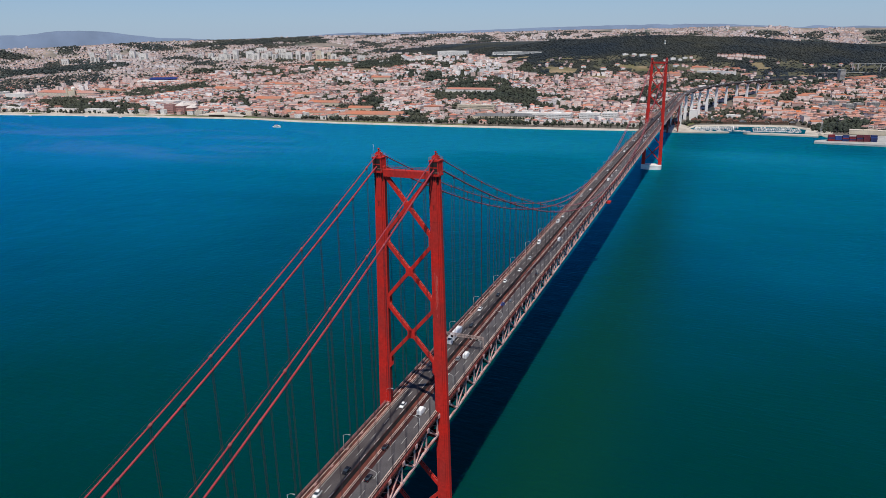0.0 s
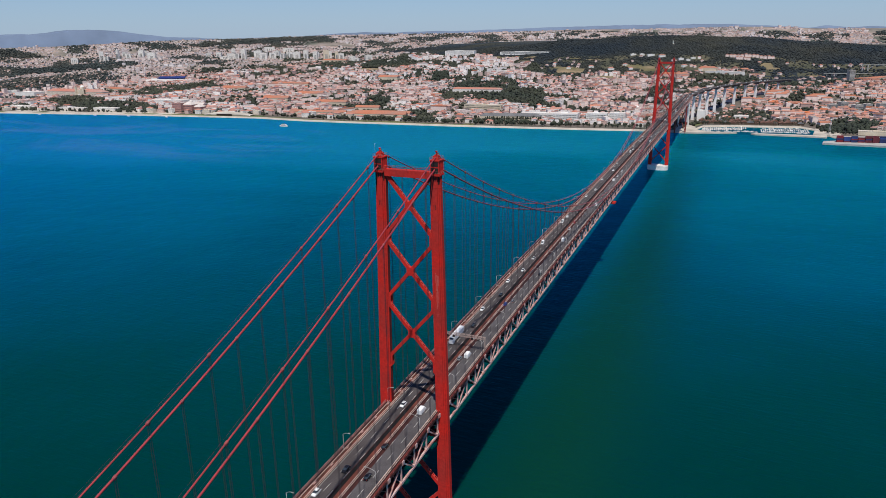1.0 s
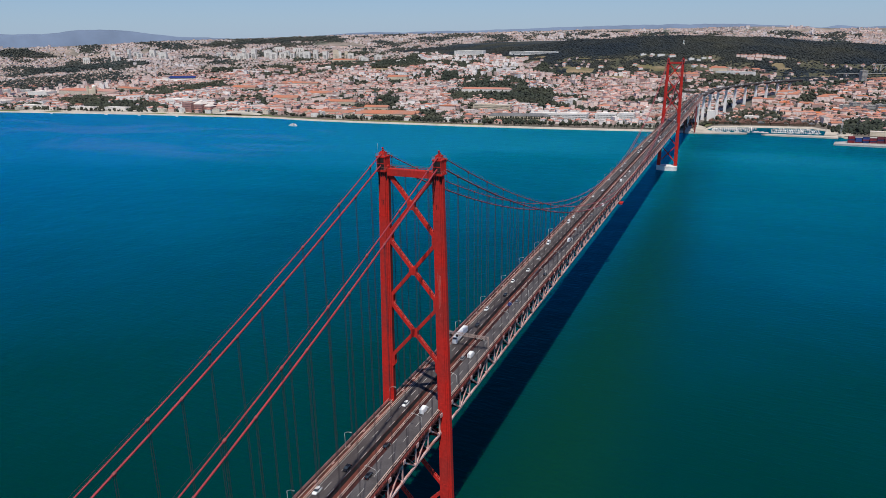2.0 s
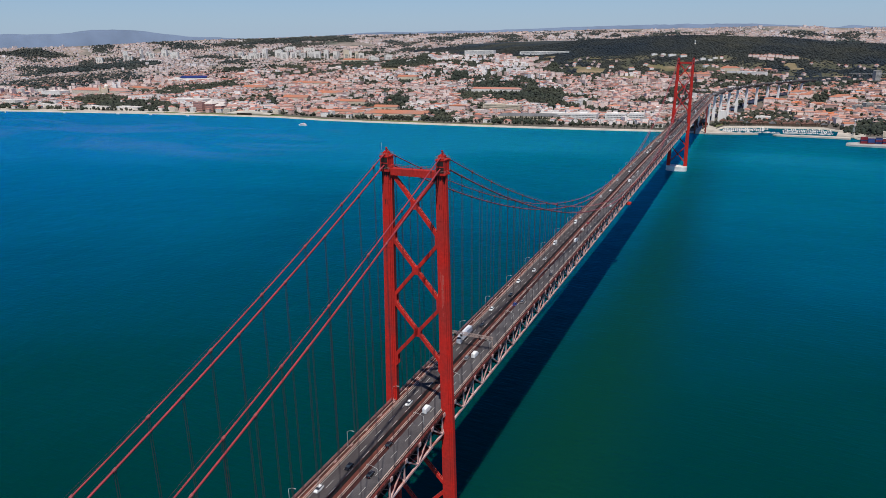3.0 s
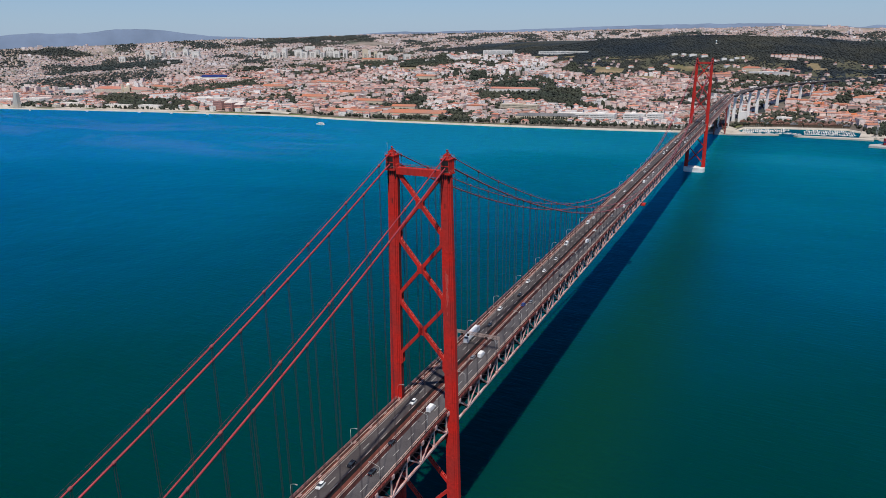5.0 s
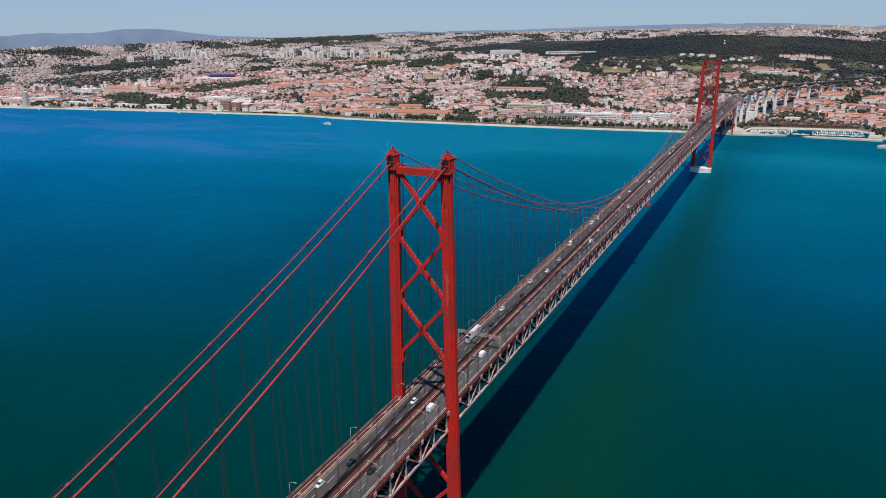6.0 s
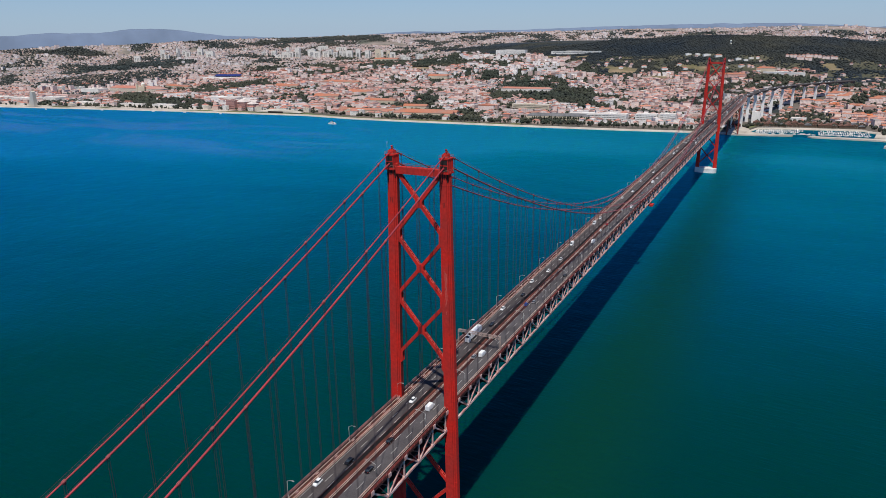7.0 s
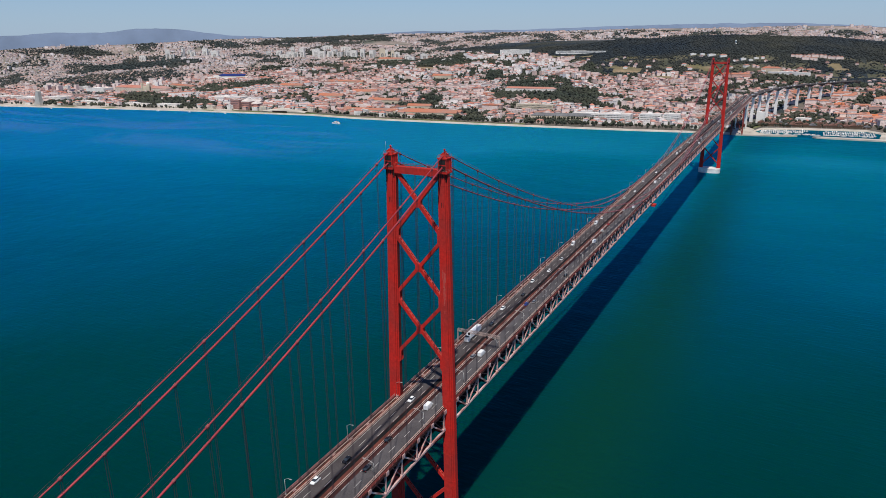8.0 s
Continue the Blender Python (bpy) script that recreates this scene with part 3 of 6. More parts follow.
for sx in (-1, 1):
    t = thing("stiffening_truss", "faded pink-grey riveted steel truss under the roadway's edge", "bridge truss", "stiffening trusses")
    x = sx * 11.7
    for k in range(0, len(NODES) - 1, 6):
        a, b = NODES[k], NODES[min(k + 6, len(NODES) - 1)]
        bm = bmesh.new()
        strip(bm, x - 0.4, x + 0.4, a, b, 0.7, 0.8, rise=low_z)
        part("bottom_chord", bm, TRUSS, t)
        bm = bmesh.new()
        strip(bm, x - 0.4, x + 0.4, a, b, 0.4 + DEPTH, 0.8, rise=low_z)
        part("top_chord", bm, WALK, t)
    for k, y in enumerate(NODES[:-1]):
        z = low_z(y)
        for name, me, dz in (("vertical_post", VERT, 0.2), ("diagonal", DIAG_UP if k % 2 else DIAG_DOWN, 0.2), ("gusset", GUSSET, DEPTH + 0.5)):
            o = part(name, me, None, t)
            o.location = (x, y, z + dz)
        o = part("gusset", LOW_GUSSET, None, t)
        o.location = (x, y, z + 0.3)
f = thing("deck_floor", "steel floor beams and railway deck inside the truss, coloured dark as in shade", "bridge deck", kind="structure")
for y in NODES:
    o = part("floor_beam", FLOOR, None, f)
    o.location = (0, y, low_z(y))
bm = bmesh.new()
strip(bm, -8.8, 8.8, Y0, Y1, 1.2, 0.5, rise=low_z)
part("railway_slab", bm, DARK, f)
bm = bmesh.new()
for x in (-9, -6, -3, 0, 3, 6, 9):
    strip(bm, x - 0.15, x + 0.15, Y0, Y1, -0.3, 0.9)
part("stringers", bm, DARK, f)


# ---- the north bank's lie of the land ----
SHORE = ((-6000, 740), (-4000, 1030), (-2414, 1255), (-2055, 1322), (-1706, 1382), (-1388, 1420), (-1182, 1444), (-1015, 1426), (-868, 1428), (-544, 1447), (-250, 1476), (-78, 1502), (6, 1502), (19, 1510), (29, 1588), (44, 1618), (118, 1649), (285, 1672), (300, 1624), (307, 1515), (311, 1510), (616, 1527), (2300, 1560), (6000, 1500))
RIM, RIM_X, RIM_Y = 4830.0, 120.0, -230.0     # far land ends on an arc round the camera, shaped to fit its view


def blend(x, points):
    """Piecewise linear values over x."""
    return float(np.interp(x, [p[0] for p in points], [p[1] for p in points]))


def shore_y(x):
    return blend(x, SHORE)


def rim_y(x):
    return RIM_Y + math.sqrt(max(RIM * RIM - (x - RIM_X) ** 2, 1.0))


# the land's height along spokes from near the camera, fitted to its view: how far up the slope, the spokes' bearings,
# each spoke's start at the river, and the heights
UP = (0.12, 0.2, 0.3, 0.4, 0.5, 0.6, 0.7, 0.85, 1.0)
BEARING = (-65.5, -53.5, -41.6, -29.7, -23.8, -17.9, -12.0, -6.0, 0.0, 6.0, 12.0)
START = (3392, 2654, 2230, 1913, 1829, 1787, 1764, 1762, 1850, 1809, 1808)
HEIGHT = np.array(((3, 4, 4, 5, 6, 8, 12, 40, 143), (3, 4, 6, 12, 26, 40, 55, 100, 184), (8, 17, 18, 30, 49, 73, 99, 145, 214), (8, 19, 26, 55, 79, 100, 127, 174, 232),
                   (14, 23, 30, 55, 82, 121, 140, 184, 234), (9, 25, 45, 69, 103, 165, 175, 190, 239), (4, 15, 38, 70, 129, 197, 176, 194, 249), (3, 15, 36, 68, 153, 212, 167, 188, 248),
                   (7, 29, 33, 82, 164, 201, 142, 190, 254), (10, 27, 60, 58, 126, 172, 138, 178, 237), (8, 17, 35, 46, 95, 144, 138, 176, 234)), float)


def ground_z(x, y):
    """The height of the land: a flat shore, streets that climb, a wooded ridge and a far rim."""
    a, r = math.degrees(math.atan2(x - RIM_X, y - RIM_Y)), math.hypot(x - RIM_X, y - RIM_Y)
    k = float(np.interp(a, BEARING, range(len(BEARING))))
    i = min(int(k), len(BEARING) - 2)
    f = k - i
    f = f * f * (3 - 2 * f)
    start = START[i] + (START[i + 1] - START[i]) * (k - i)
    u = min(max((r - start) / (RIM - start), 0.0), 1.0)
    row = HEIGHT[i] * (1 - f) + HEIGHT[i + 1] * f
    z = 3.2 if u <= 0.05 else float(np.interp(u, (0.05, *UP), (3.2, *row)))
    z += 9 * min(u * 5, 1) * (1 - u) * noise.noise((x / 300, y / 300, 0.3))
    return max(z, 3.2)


def inside(x, y, poly):
    """Whether a place lies in a polygon of corners."""
    odd = False
    for (xa, ya), (xb, yb) in zip(poly, poly[1:] + poly[:1]):
        if (ya > y) != (yb > y) and x < (xb - xa) * (y - ya) / (yb - ya) + xa:
            odd = not odd
    return odd


FOREST = [(-1694, 3337), (-1638, 3306), (-1354, 3202), (-1044, 3052), (-755, 2915), (-630, 2646), (-409, 2708), (-209, 2737), (-79, 2770), (109, 2846), (196, 2572), (373, 2504), (557, 2668), (698, 2753),
          (1523, 2668), (2652, 2771), (2589, 3908), (-601, 3894), (-1486, 3687)]
PARKS = [[(-866, 2015), (-911, 2222), (-921, 2339), (-878, 2433), (-764, 2398), (-700, 2460), (-629, 2256), (-575, 2288), (-515, 2271), (-453, 1990), (-440, 1868), (-509, 1891), (-596, 1948), (-699, 1962), (-771, 1907)],
         [(-2190, 1916), (-2232, 2102), (-2111, 2175), (-2059, 2296), (-1911, 2149), (-1887, 1968), (-1980, 1924), (-1909, 1792), (-2041, 1829)],
         [(-2298, 1655), (-2281, 1775), (-1993, 1657), (-1828, 1665), (-1601, 1511), (-1751, 1495), (-1923, 1482), (-2123, 1514)],
         [(-3305, 2145), (-3368, 2374), (-3238, 2540), (-3130, 2630), (-2946, 2734), (-2872, 2674), (-2873, 2473), (-3049, 2478), (-3127, 2371), (-3254, 2285), (-3243, 2122)],
         [(-1874, 2728), (-1758, 2858), (-1629, 2896), (-1587, 2708), (-1806, 2657)], [(-1595, 2814), (-1340, 2944), (-1284, 2846), (-1378, 2748), (-1517, 2711)],
         [(-2381, 2599), (-2303, 2676), (-2223, 2566), (-2308, 2514)], [(-2049, 2552), (-1980, 2554), (-1893, 2429), (-1957, 2431)],
         [(-1033, 1864), (-1064, 1992), (-1000, 1962), (-923, 1795), (-925, 1713), (-1013, 1719)], [(-1135, 2675), (-1055, 2639), (-988, 2451), (-1057, 2431)],
         [(-803, 1658), (-783, 1729), (-681, 1608), (-679, 1487), (-758, 1555)],
         [(-63, 2628), (-53, 2736), (145, 2700), (246, 2576), (146, 2569)], [(146, 2480), (231, 2574), (331, 2522), (261, 2428)],
         [(-881, 1483), (-891, 1540), (-661, 1560), (-517, 1569)], [(143, 1907), (226, 1896), (223, 1808), (147, 1787)], [(59, 2034), (90, 2019), (89, 1923), (61, 1938)],
         [(-810, 3078), (-686, 3053), (-504, 2570), (-604, 2538), (-725, 2712)],
         [(321, 1712), (385, 1857), (452, 1774), (442, 1670), (386, 1590), (319, 1591)]]
RIDGES = [[(-3073, 3181), (-2881, 3454), (-2623, 3698), (-2377, 3830), (-2252, 3691), (-2524, 3552), (-2776, 3374), (-2909, 3222)], [(-3878, 2366), (-3809, 2497), (-3715, 2614), (-3481, 2605), (-3666, 2452)]]
VILLAS = [(-3179, 2075), (-3066, 2320), (-2821, 2424), (-2632, 2322), (-2427, 2059), (-2646, 2037), (-2701, 1822), (-2859, 1834), (-3087, 1939)]
MEADOWS = [[(-613, 2781), (-468, 2788), (-474, 2722), (-534, 2685), (-596, 2711)], [(-427, 2658), (-262, 2611), (-300, 2573), (-401, 2565)], [(-357, 2856), (-194, 2820), (-202, 2771), (-322, 2804)],
           [(-1544, 2723), (-1436, 2727), (-1381, 2639), (-1464, 2594)], [(-614, 2940), (-478, 2954), (-468, 2929), (-604, 2920)], [(295, 2776), (415, 2812), (406, 2762), (305, 2737)], [(190, 2890), (240, 2915), (270, 2850), (215, 2835)], [(-986, 3033), (-771, 3006), (-790, 2986), (-975, 3007)]]
FIELDS = [[(-2384, 3500), (-2244, 3640), (-2009, 3560), (-2015, 3440)]]
BLOCKS = [[(-1167, 2938), (-1070, 3010), (-952, 3052), (-752, 2903), (-728, 2819), (-777, 2704), (-659, 2581), (-619, 2442), (-693, 2437), (-831, 2569), (-905, 2483)], [(-1524, 3271), (-1260, 3064), (-1167, 2938), (-1370, 2945)],
          [(-2655, 3104), (-2718, 3290), (-2530, 3424), (-2223, 2995), (-2386, 2972)], [(-3363, 2861), (-3223, 3013), (-2982, 3015), (-2762, 2794), (-2912, 2701), (-3175, 2699)], [(-2204, 2553), (-2142, 2655), (-1837, 2314), (-1897, 2257), (-2073, 2339)], [(-3818, 2177), (-3794, 2307), (-3616, 2214), (-3674, 2122)]]
LOT = [(150, 1925), (272, 1930), (395, 1935), (400, 1895), (290, 1865), (170, 1880)]


def land_use(x, y):
    """What covers a place: wood, park, meadow, villas or streets; the borders wander."""
    a, b = x + 55 * noise.noise((x / 110, y / 110, 4.0)), y + 55 * noise.noise((x / 110, y / 110, 8.0))
    if any(inside((a + x) / 2, (b + y) / 2, p) for p in MEADOWS):
        return "meadow"
    if inside(x, y, LOT):
        return "lot"
    if any(inside(a, b, p) for p in FIELDS):
        return "field"
    if inside(a, b, FOREST):
        return "wood"
    if any(inside(a, b, p) for p in RIDGES):
        return "park"
    for k, p in enumerate(PARKS):
        if inside((a + 2 * x) / 3, (b + 2 * y) / 3, p):
            return "park" if noise.noise((x / 70, y / 70, 6.0)) > (-0.42 if k == 0 else -0.3) else "villas"
    return "villas" if inside(a, b, VILLAS) else "streets"


EARTH = material("dry_ground", (0.125, 0.102, 0.086), 0.95, fine=0.08, coarse=0.006, vary=0.5, bump=0.0, tint=(0.066, 0.066, 0.048))
PAVING = material("pale_limestone_paving", (0.46, 0.41, 0.345), 0.9, fine=0.5, coarse=0.03, vary=0.25, bump=0.0)
GRASS = material("dry_grass", (0.09, 0.12, 0.04), 0.95, fine=0.2, coarse=0.02, vary=0.4, bump=0.0, tint=(0.16, 0.14, 0.07))
# far ground is paler: distance haze mixed into its colour
FAR_FIELDS = material("hazed_far_fields", (0.30, 0.235, 0.205), 1.0, fine=0.03, coarse=0.007, vary=0.5, bump=0.0, tint=(0.095, 0.10, 0.08))
MEADOW = material("sunburnt_meadow", (0.10, 0.092, 0.044), 0.95, fine=0.1, coarse=0.012, vary=0.4, bump=0.0, tint=(0.24, 0.175, 0.11))
LOT_SAND = material("dry_sandy_ground", (0.36, 0.28, 0.19), 0.95, fine=0.1, coarse=0.02, vary=0.4, bump=0.0, tint=(0.22, 0.18, 0.11))
SCRUB = material("olive_scrub", (0.050, 0.053, 0.034), 0.95, fine=0.12, coarse=0.012, vary=0.5, bump=0.0, tint=(0.085, 0.078, 0.05))
# woodland floor and leaves lean blue: distance haze mixed into their colour
FLOOR_WOOD = material("woodland_floor", (0.018, 0.026, 0.032), 0.95, fine=0.25, coarse=0.0035, vary=0.4, bump=0.0, tint=(0.034, 0.037, 0.030))
LEAF = material("dark_foliage", (0.027, 0.035, 0.025), 0.9, fine=0.25, coarse=0.004, vary=0.5, bump=0.0, island=0.45, tint=(0.048, 0.050, 0.032))
WOOD_LEAF = material("hazy_woodland_foliage", (0.018, 0.027, 0.036), 0.95, fine=0.25, coarse=0.0035, vary=0.35, bump=0.0, island=0.22, tint=(0.040, 0.042, 0.034))
# far trees are greyer than near ones: haze mixed into the leaf colour
FAR_LEAF = material("hazed_far_foliage", (0.034, 0.045, 0.044), 0.95, fine=0.25, coarse=0.004, vary=0.4, bump=0.0, island=0.4, tint=(0.058, 0.060, 0.048))
TRUNK = material("bark", (0.1, 0.07, 0.05), 0.9, fine=2.0, coarse=0.3)
TILES = material("terracotta_tiles", (0.36, 0.145, 0.104), 0.85, fine=0.8, coarse=0.01, vary=0.35, bump=0.1, island=0.5, tint=(0.33, 0.21, 0.182))
ORANGE = material("bright_orange_tiles", (0.37, 0.137, 0.080), 0.85, fine=0.6, coarse=0.03, vary=0.45, bump=0.1, island=0.4, tint=(0.27, 0.15, 0.115))
FLAT = material("pale_flat_roof", (0.52, 0.465, 0.43), 0.9, fine=0.3, coarse=0.02, vary=0.3, bump=0.0, island=0.6)
GLASS = material("dark_window_glass", (0.03, 0.04, 0.05), 0.15, fine=0.5, coarse=0.05)
WHITE = material("white_plaster", (0.74, 0.72, 0.68), 0.85, fine=0.5, coarse=0.05, vary=0.15, bump=0.0)
CREAM = material("cream_stone", (0.6, 0.52, 0.4), 0.85, fine=0.5, coarse=0.05, vary=0.2, bump=0.0)
PINK = material("pink_plaster", (0.6, 0.38, 0.33), 0.85, fine=0.5, coarse=0.05, vary=0.2, bump=0.0)
# the blue haze of distance is put into the hills' base colour
HAZE = material("hazy_blue_hills", (0.14, 0.185, 0.265), 1.0, fine=0.01, coarse=0.002, vary=0.2, bump=0.0)


def facade_material(name, colours, dark=0.35):
    """Plastered fronts, each house in a colour of its own, with rows of window openings too far off to tell apart."""
    m = bpy.data.materials.new(name)
    m.use_nodes = True
    n, l = m.node_tree.nodes, m.node_tree.links
    b = n["Principled BSDF"]
    g = n.new("ShaderNodeNewGeometry")
    ramp = n.new("ShaderNodeValToRGB")
    ramp.color_ramp.interpolation = "CONSTANT"
    for i, c in enumerate(colours):
        e = ramp.color_ramp.elements[i] if i < 2 else ramp.color_ramp.elements.new(0)
        e.position, e.color = i / len(colours), (*c, 1)
    l.new(g.outputs["Random Per Island"], ramp.inputs[0])
    co, sep = n.new("ShaderNodeTexCoord"), n.new("ShaderNodeSeparateXYZ")
    l.new(co.outputs["Object"], sep.inputs[0])

    def maths(op, a, c):
        k = n.new("ShaderNodeMath")
        k.operation = op
        for i, s in enumerate((a, c)):
            if isinstance(s, (int, float)):
                k.inputs[i].default_value = s
            else:
                l.new(s, k.inputs[i])
        return k.outputs[0]

    floors = maths("GREATER_THAN", maths("PINGPONG", sep.outputs[2], 1.6), 0.85)
    bays = maths("GREATER_THAN", maths("PINGPONG", maths("ADD", sep.outputs[0], sep.outputs[1]), 1.7), 0.95)
    open_ = maths("MULTIPLY", maths("MULTIPLY", floors, bays), 1 - dark)
    mix = n.new("ShaderNodeMix")
    mix.data_type = "RGBA"
    l.new(open_, mix.inputs[0]), l.new(ramp.outputs[0], mix.inputs[6])
    mix.inputs[7].default_value = (0.06, 0.06, 0.065, 1)
    l.new(mix.outputs[2], b.inputs["Base Color"])
    b.inputs["Roughness"].default_value = 0.85
    return m


FRONTS = facade_material("white_fronts", [(0.85, 0.79, 0.75), (0.76, 0.64, 0.57), (0.88, 0.84, 0.81), (0.56, 0.43, 0.37), (0.80, 0.65, 0.45), (0.88, 0.85, 0.83), (0.66, 0.49, 0.42), (0.87, 0.82, 0.79)], 0.4)
PINKS = facade_material("pink_fronts", [(0.78, 0.62, 0.56), (0.60, 0.36, 0.30), (0.86, 0.78, 0.74), (0.50, 0.31, 0.27), (0.76, 0.55, 0.38), (0.82, 0.60, 0.53), (0.40, 0.27, 0.24), (0.88, 0.83, 0.79)], 0.4)
# far fronts and roofs in washed-out tones, haze painted into them
PALES = facade_material("hazed_fronts", [(0.68, 0.58, 0.55), (0.54, 0.42, 0.39), (0.78, 0.71, 0.69), (0.58, 0.44, 0.40)], 0.3)
PALE_TILES = material("hazed_tiles", (0.40, 0.27, 0.225), 0.9, fine=0.3, coarse=0.01, vary=0.3, bump=0.0, island=0.3)
WHITE_FRONT = facade_material("white_house_fronts", [(0.80, 0.77, 0.72), (0.74, 0.70, 0.64)], 0.1)
CREAM_FRONT = facade_material("cream_house_fronts", [(0.66, 0.55, 0.40), (0.62, 0.54, 0.44)], 0.1)
PINK_FRONT = facade_material("pink_house_fronts", [(0.62, 0.38, 0.32), (0.60, 0.42, 0.36)], 0.1)
SLABS = facade_material("apartment_fronts", [(0.70, 0.67, 0.62), (0.56, 0.54, 0.50), (0.72, 0.68, 0.62), (0.60, 0.52, 0.42), (0.36, 0.36, 0.37)], 0.3)


def grove(x, y):
    """Small stands of trees and gardens between the streets."""
    return -2450 < x and noise.noise((x / 85, y / 85, 15.0)) > (0.4 if x > -430 else 0.26 if x > -1300 else 0.34)


def glade(x, y):
    """Openings in the lower woods."""
    return y < 2960 and noise.noise((x / 150, y / 150, 2.0)) < -0.4


def scrub(x, y):
    """Thin woodland with open scrub on the lower slopes."""
    return y < 2990 and noise.noise((x / 130, y / 90, 21.0)) > 0.0


def land():
    """One sheet from the river wall to the far rim, with streets' dust, meadows and pavement as its materials."""
    xs = [-4350 + 28.0 * k for k in range(309)]
    us = [0.0, 0.0045] + [0.0045 + 0.9955 * (k / 116) ** 1.15 for k in range(1, 117)]
    verts, faces, slots = [], [], []
    for x in xs:
        s, far = shore_y(x), rim_y(x)
        far = max(far, s + 60)
        verts.append((x, s, -4.0))
        for u in us:
            y = s + (far - s) * u
            verts.append((x, y, ground_z(x, y)))
        verts.append((x, far + 60, -20.0))
    n = len(us) + 2
    for i in range(len(xs) - 1):
        for j in range(n - 1):
            a = i * n + j
            faces.append((a, a + n, a + n + 1, a + 1))
            cx, cy = (verts[a][0] + verts[a + n][0]) / 2, (verts[a][1] + verts[a + 1][1]) / 2
            use = land_use(cx, cy)
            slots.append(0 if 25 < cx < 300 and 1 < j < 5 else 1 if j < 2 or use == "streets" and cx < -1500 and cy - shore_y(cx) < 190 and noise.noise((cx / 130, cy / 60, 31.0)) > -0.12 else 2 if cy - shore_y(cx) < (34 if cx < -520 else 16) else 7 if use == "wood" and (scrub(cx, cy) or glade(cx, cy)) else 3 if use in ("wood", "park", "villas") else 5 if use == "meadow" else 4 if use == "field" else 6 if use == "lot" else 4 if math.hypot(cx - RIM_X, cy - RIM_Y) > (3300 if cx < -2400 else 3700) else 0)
    me = bpy.data.meshes.new("ground")
    me.from_pydata(verts, [], faces)
    for m in (EARTH, PAVING, GRASS, FLOOR_WOOD, FAR_FIELDS, MEADOW, LOT_SAND, SCRUB):
        me.materials.append(m)
    me.polygons.foreach_set("material_index", slots)
    me.polygons.foreach_set("use_smooth", [True] * len(faces))
    me.update()
    return tagged(new("ground", me), "north bank rising from a paved river edge to far hills", "ground", kind="structure")


land()


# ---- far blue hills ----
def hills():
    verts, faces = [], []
    # hilltops by bearing from near the camera, set to fit its skyline
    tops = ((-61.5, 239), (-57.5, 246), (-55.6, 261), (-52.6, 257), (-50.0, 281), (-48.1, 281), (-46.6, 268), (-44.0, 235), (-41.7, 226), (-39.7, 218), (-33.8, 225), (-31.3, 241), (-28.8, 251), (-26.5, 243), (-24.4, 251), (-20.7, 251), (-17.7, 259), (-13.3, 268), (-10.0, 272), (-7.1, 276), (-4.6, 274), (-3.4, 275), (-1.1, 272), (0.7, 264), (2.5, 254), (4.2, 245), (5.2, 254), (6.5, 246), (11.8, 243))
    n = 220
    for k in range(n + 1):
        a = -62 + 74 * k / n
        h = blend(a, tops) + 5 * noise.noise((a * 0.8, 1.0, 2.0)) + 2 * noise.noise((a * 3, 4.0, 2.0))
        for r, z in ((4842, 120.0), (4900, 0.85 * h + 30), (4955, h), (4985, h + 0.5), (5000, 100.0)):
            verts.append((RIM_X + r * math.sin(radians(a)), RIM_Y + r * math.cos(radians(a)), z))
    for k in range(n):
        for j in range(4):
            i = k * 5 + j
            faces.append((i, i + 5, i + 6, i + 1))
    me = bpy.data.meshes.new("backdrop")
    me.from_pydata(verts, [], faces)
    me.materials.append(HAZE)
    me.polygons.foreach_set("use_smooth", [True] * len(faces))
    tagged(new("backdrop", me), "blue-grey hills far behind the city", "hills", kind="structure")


hills()


# ---- the city ----
KEEP = []            # grounds of the single buildings: x, y, radius


def house_shape(verts, faces, slots, x, y, w, d, h, turn, roof, lift=None):
    """Walls and a roof as two pieces. roof: 1 hipped tiles, 2 flat, 3 gabled bright tiles."""
    c, s = math.cos(turn), math.sin(turn)
    z = ground_z(x, y) if lift is None else lift

    def put(px, py, pz):
        verts.append((x + px * c - py * s, y + px * s + py * c, z + pz))

    a, b = w / 2, d / 2
    i = len(verts)
    for pz in (-5.0, h):
        for px, py in ((-a, -b), (a, -b), (a, b), (-a, b)):
            put(px, py, pz)
    for k in range(4):
        faces.append((i + k, i + (k + 1) % 4, i + 4 + (k + 1) % 4, i + 4 + k))
        slots.append(0)
    j = len(verts)
    if roof == 2:
        for px, py in ((-a, -b), (a, -b), (a, b), (-a, b)):
            put(px, py, h + 0.3)
        faces.append((j, j + 1, j + 2, j + 3))
        slots.append(2)
        return
    e, rise = 0.5, min(w, d) * 0.28
    along = w >= d
    inset = 0.0 if roof == 3 else min(a, b)
    for px, py in ((-a - e, -b - e), (a + e, -b - e), (a + e, b + e), (-a - e, b + e)):
        put(px, py, h)
    p = ((-a + inset, 0), (a - inset, 0)) if along else ((0, -b + inset), (0, b - inset))
    for px, py in p:
        put(px, py, h + rise)
    quads = ((0, 1, 5, 4), (2, 3, 4, 5)) if along else ((1, 2, 5, 4), (3, 0, 4, 5))
    tris = ((1, 2, 5), (3, 0, 4)) if along else ((0, 1, 4), (2, 3, 5))
    for f in quads + tris:
        faces.append(tuple(j + q for q in f))
        slots.append(1 if roof == 1 else 3)


def finish(name, verts, faces, slots, mats):
    me = bpy.data.meshes.new(name)
    me.from_pydata(verts, [], faces)
    for m in mats:
        me.materials.append(m)
    me.polygons.foreach_set("material_index", slots)
    me.update()
    return me


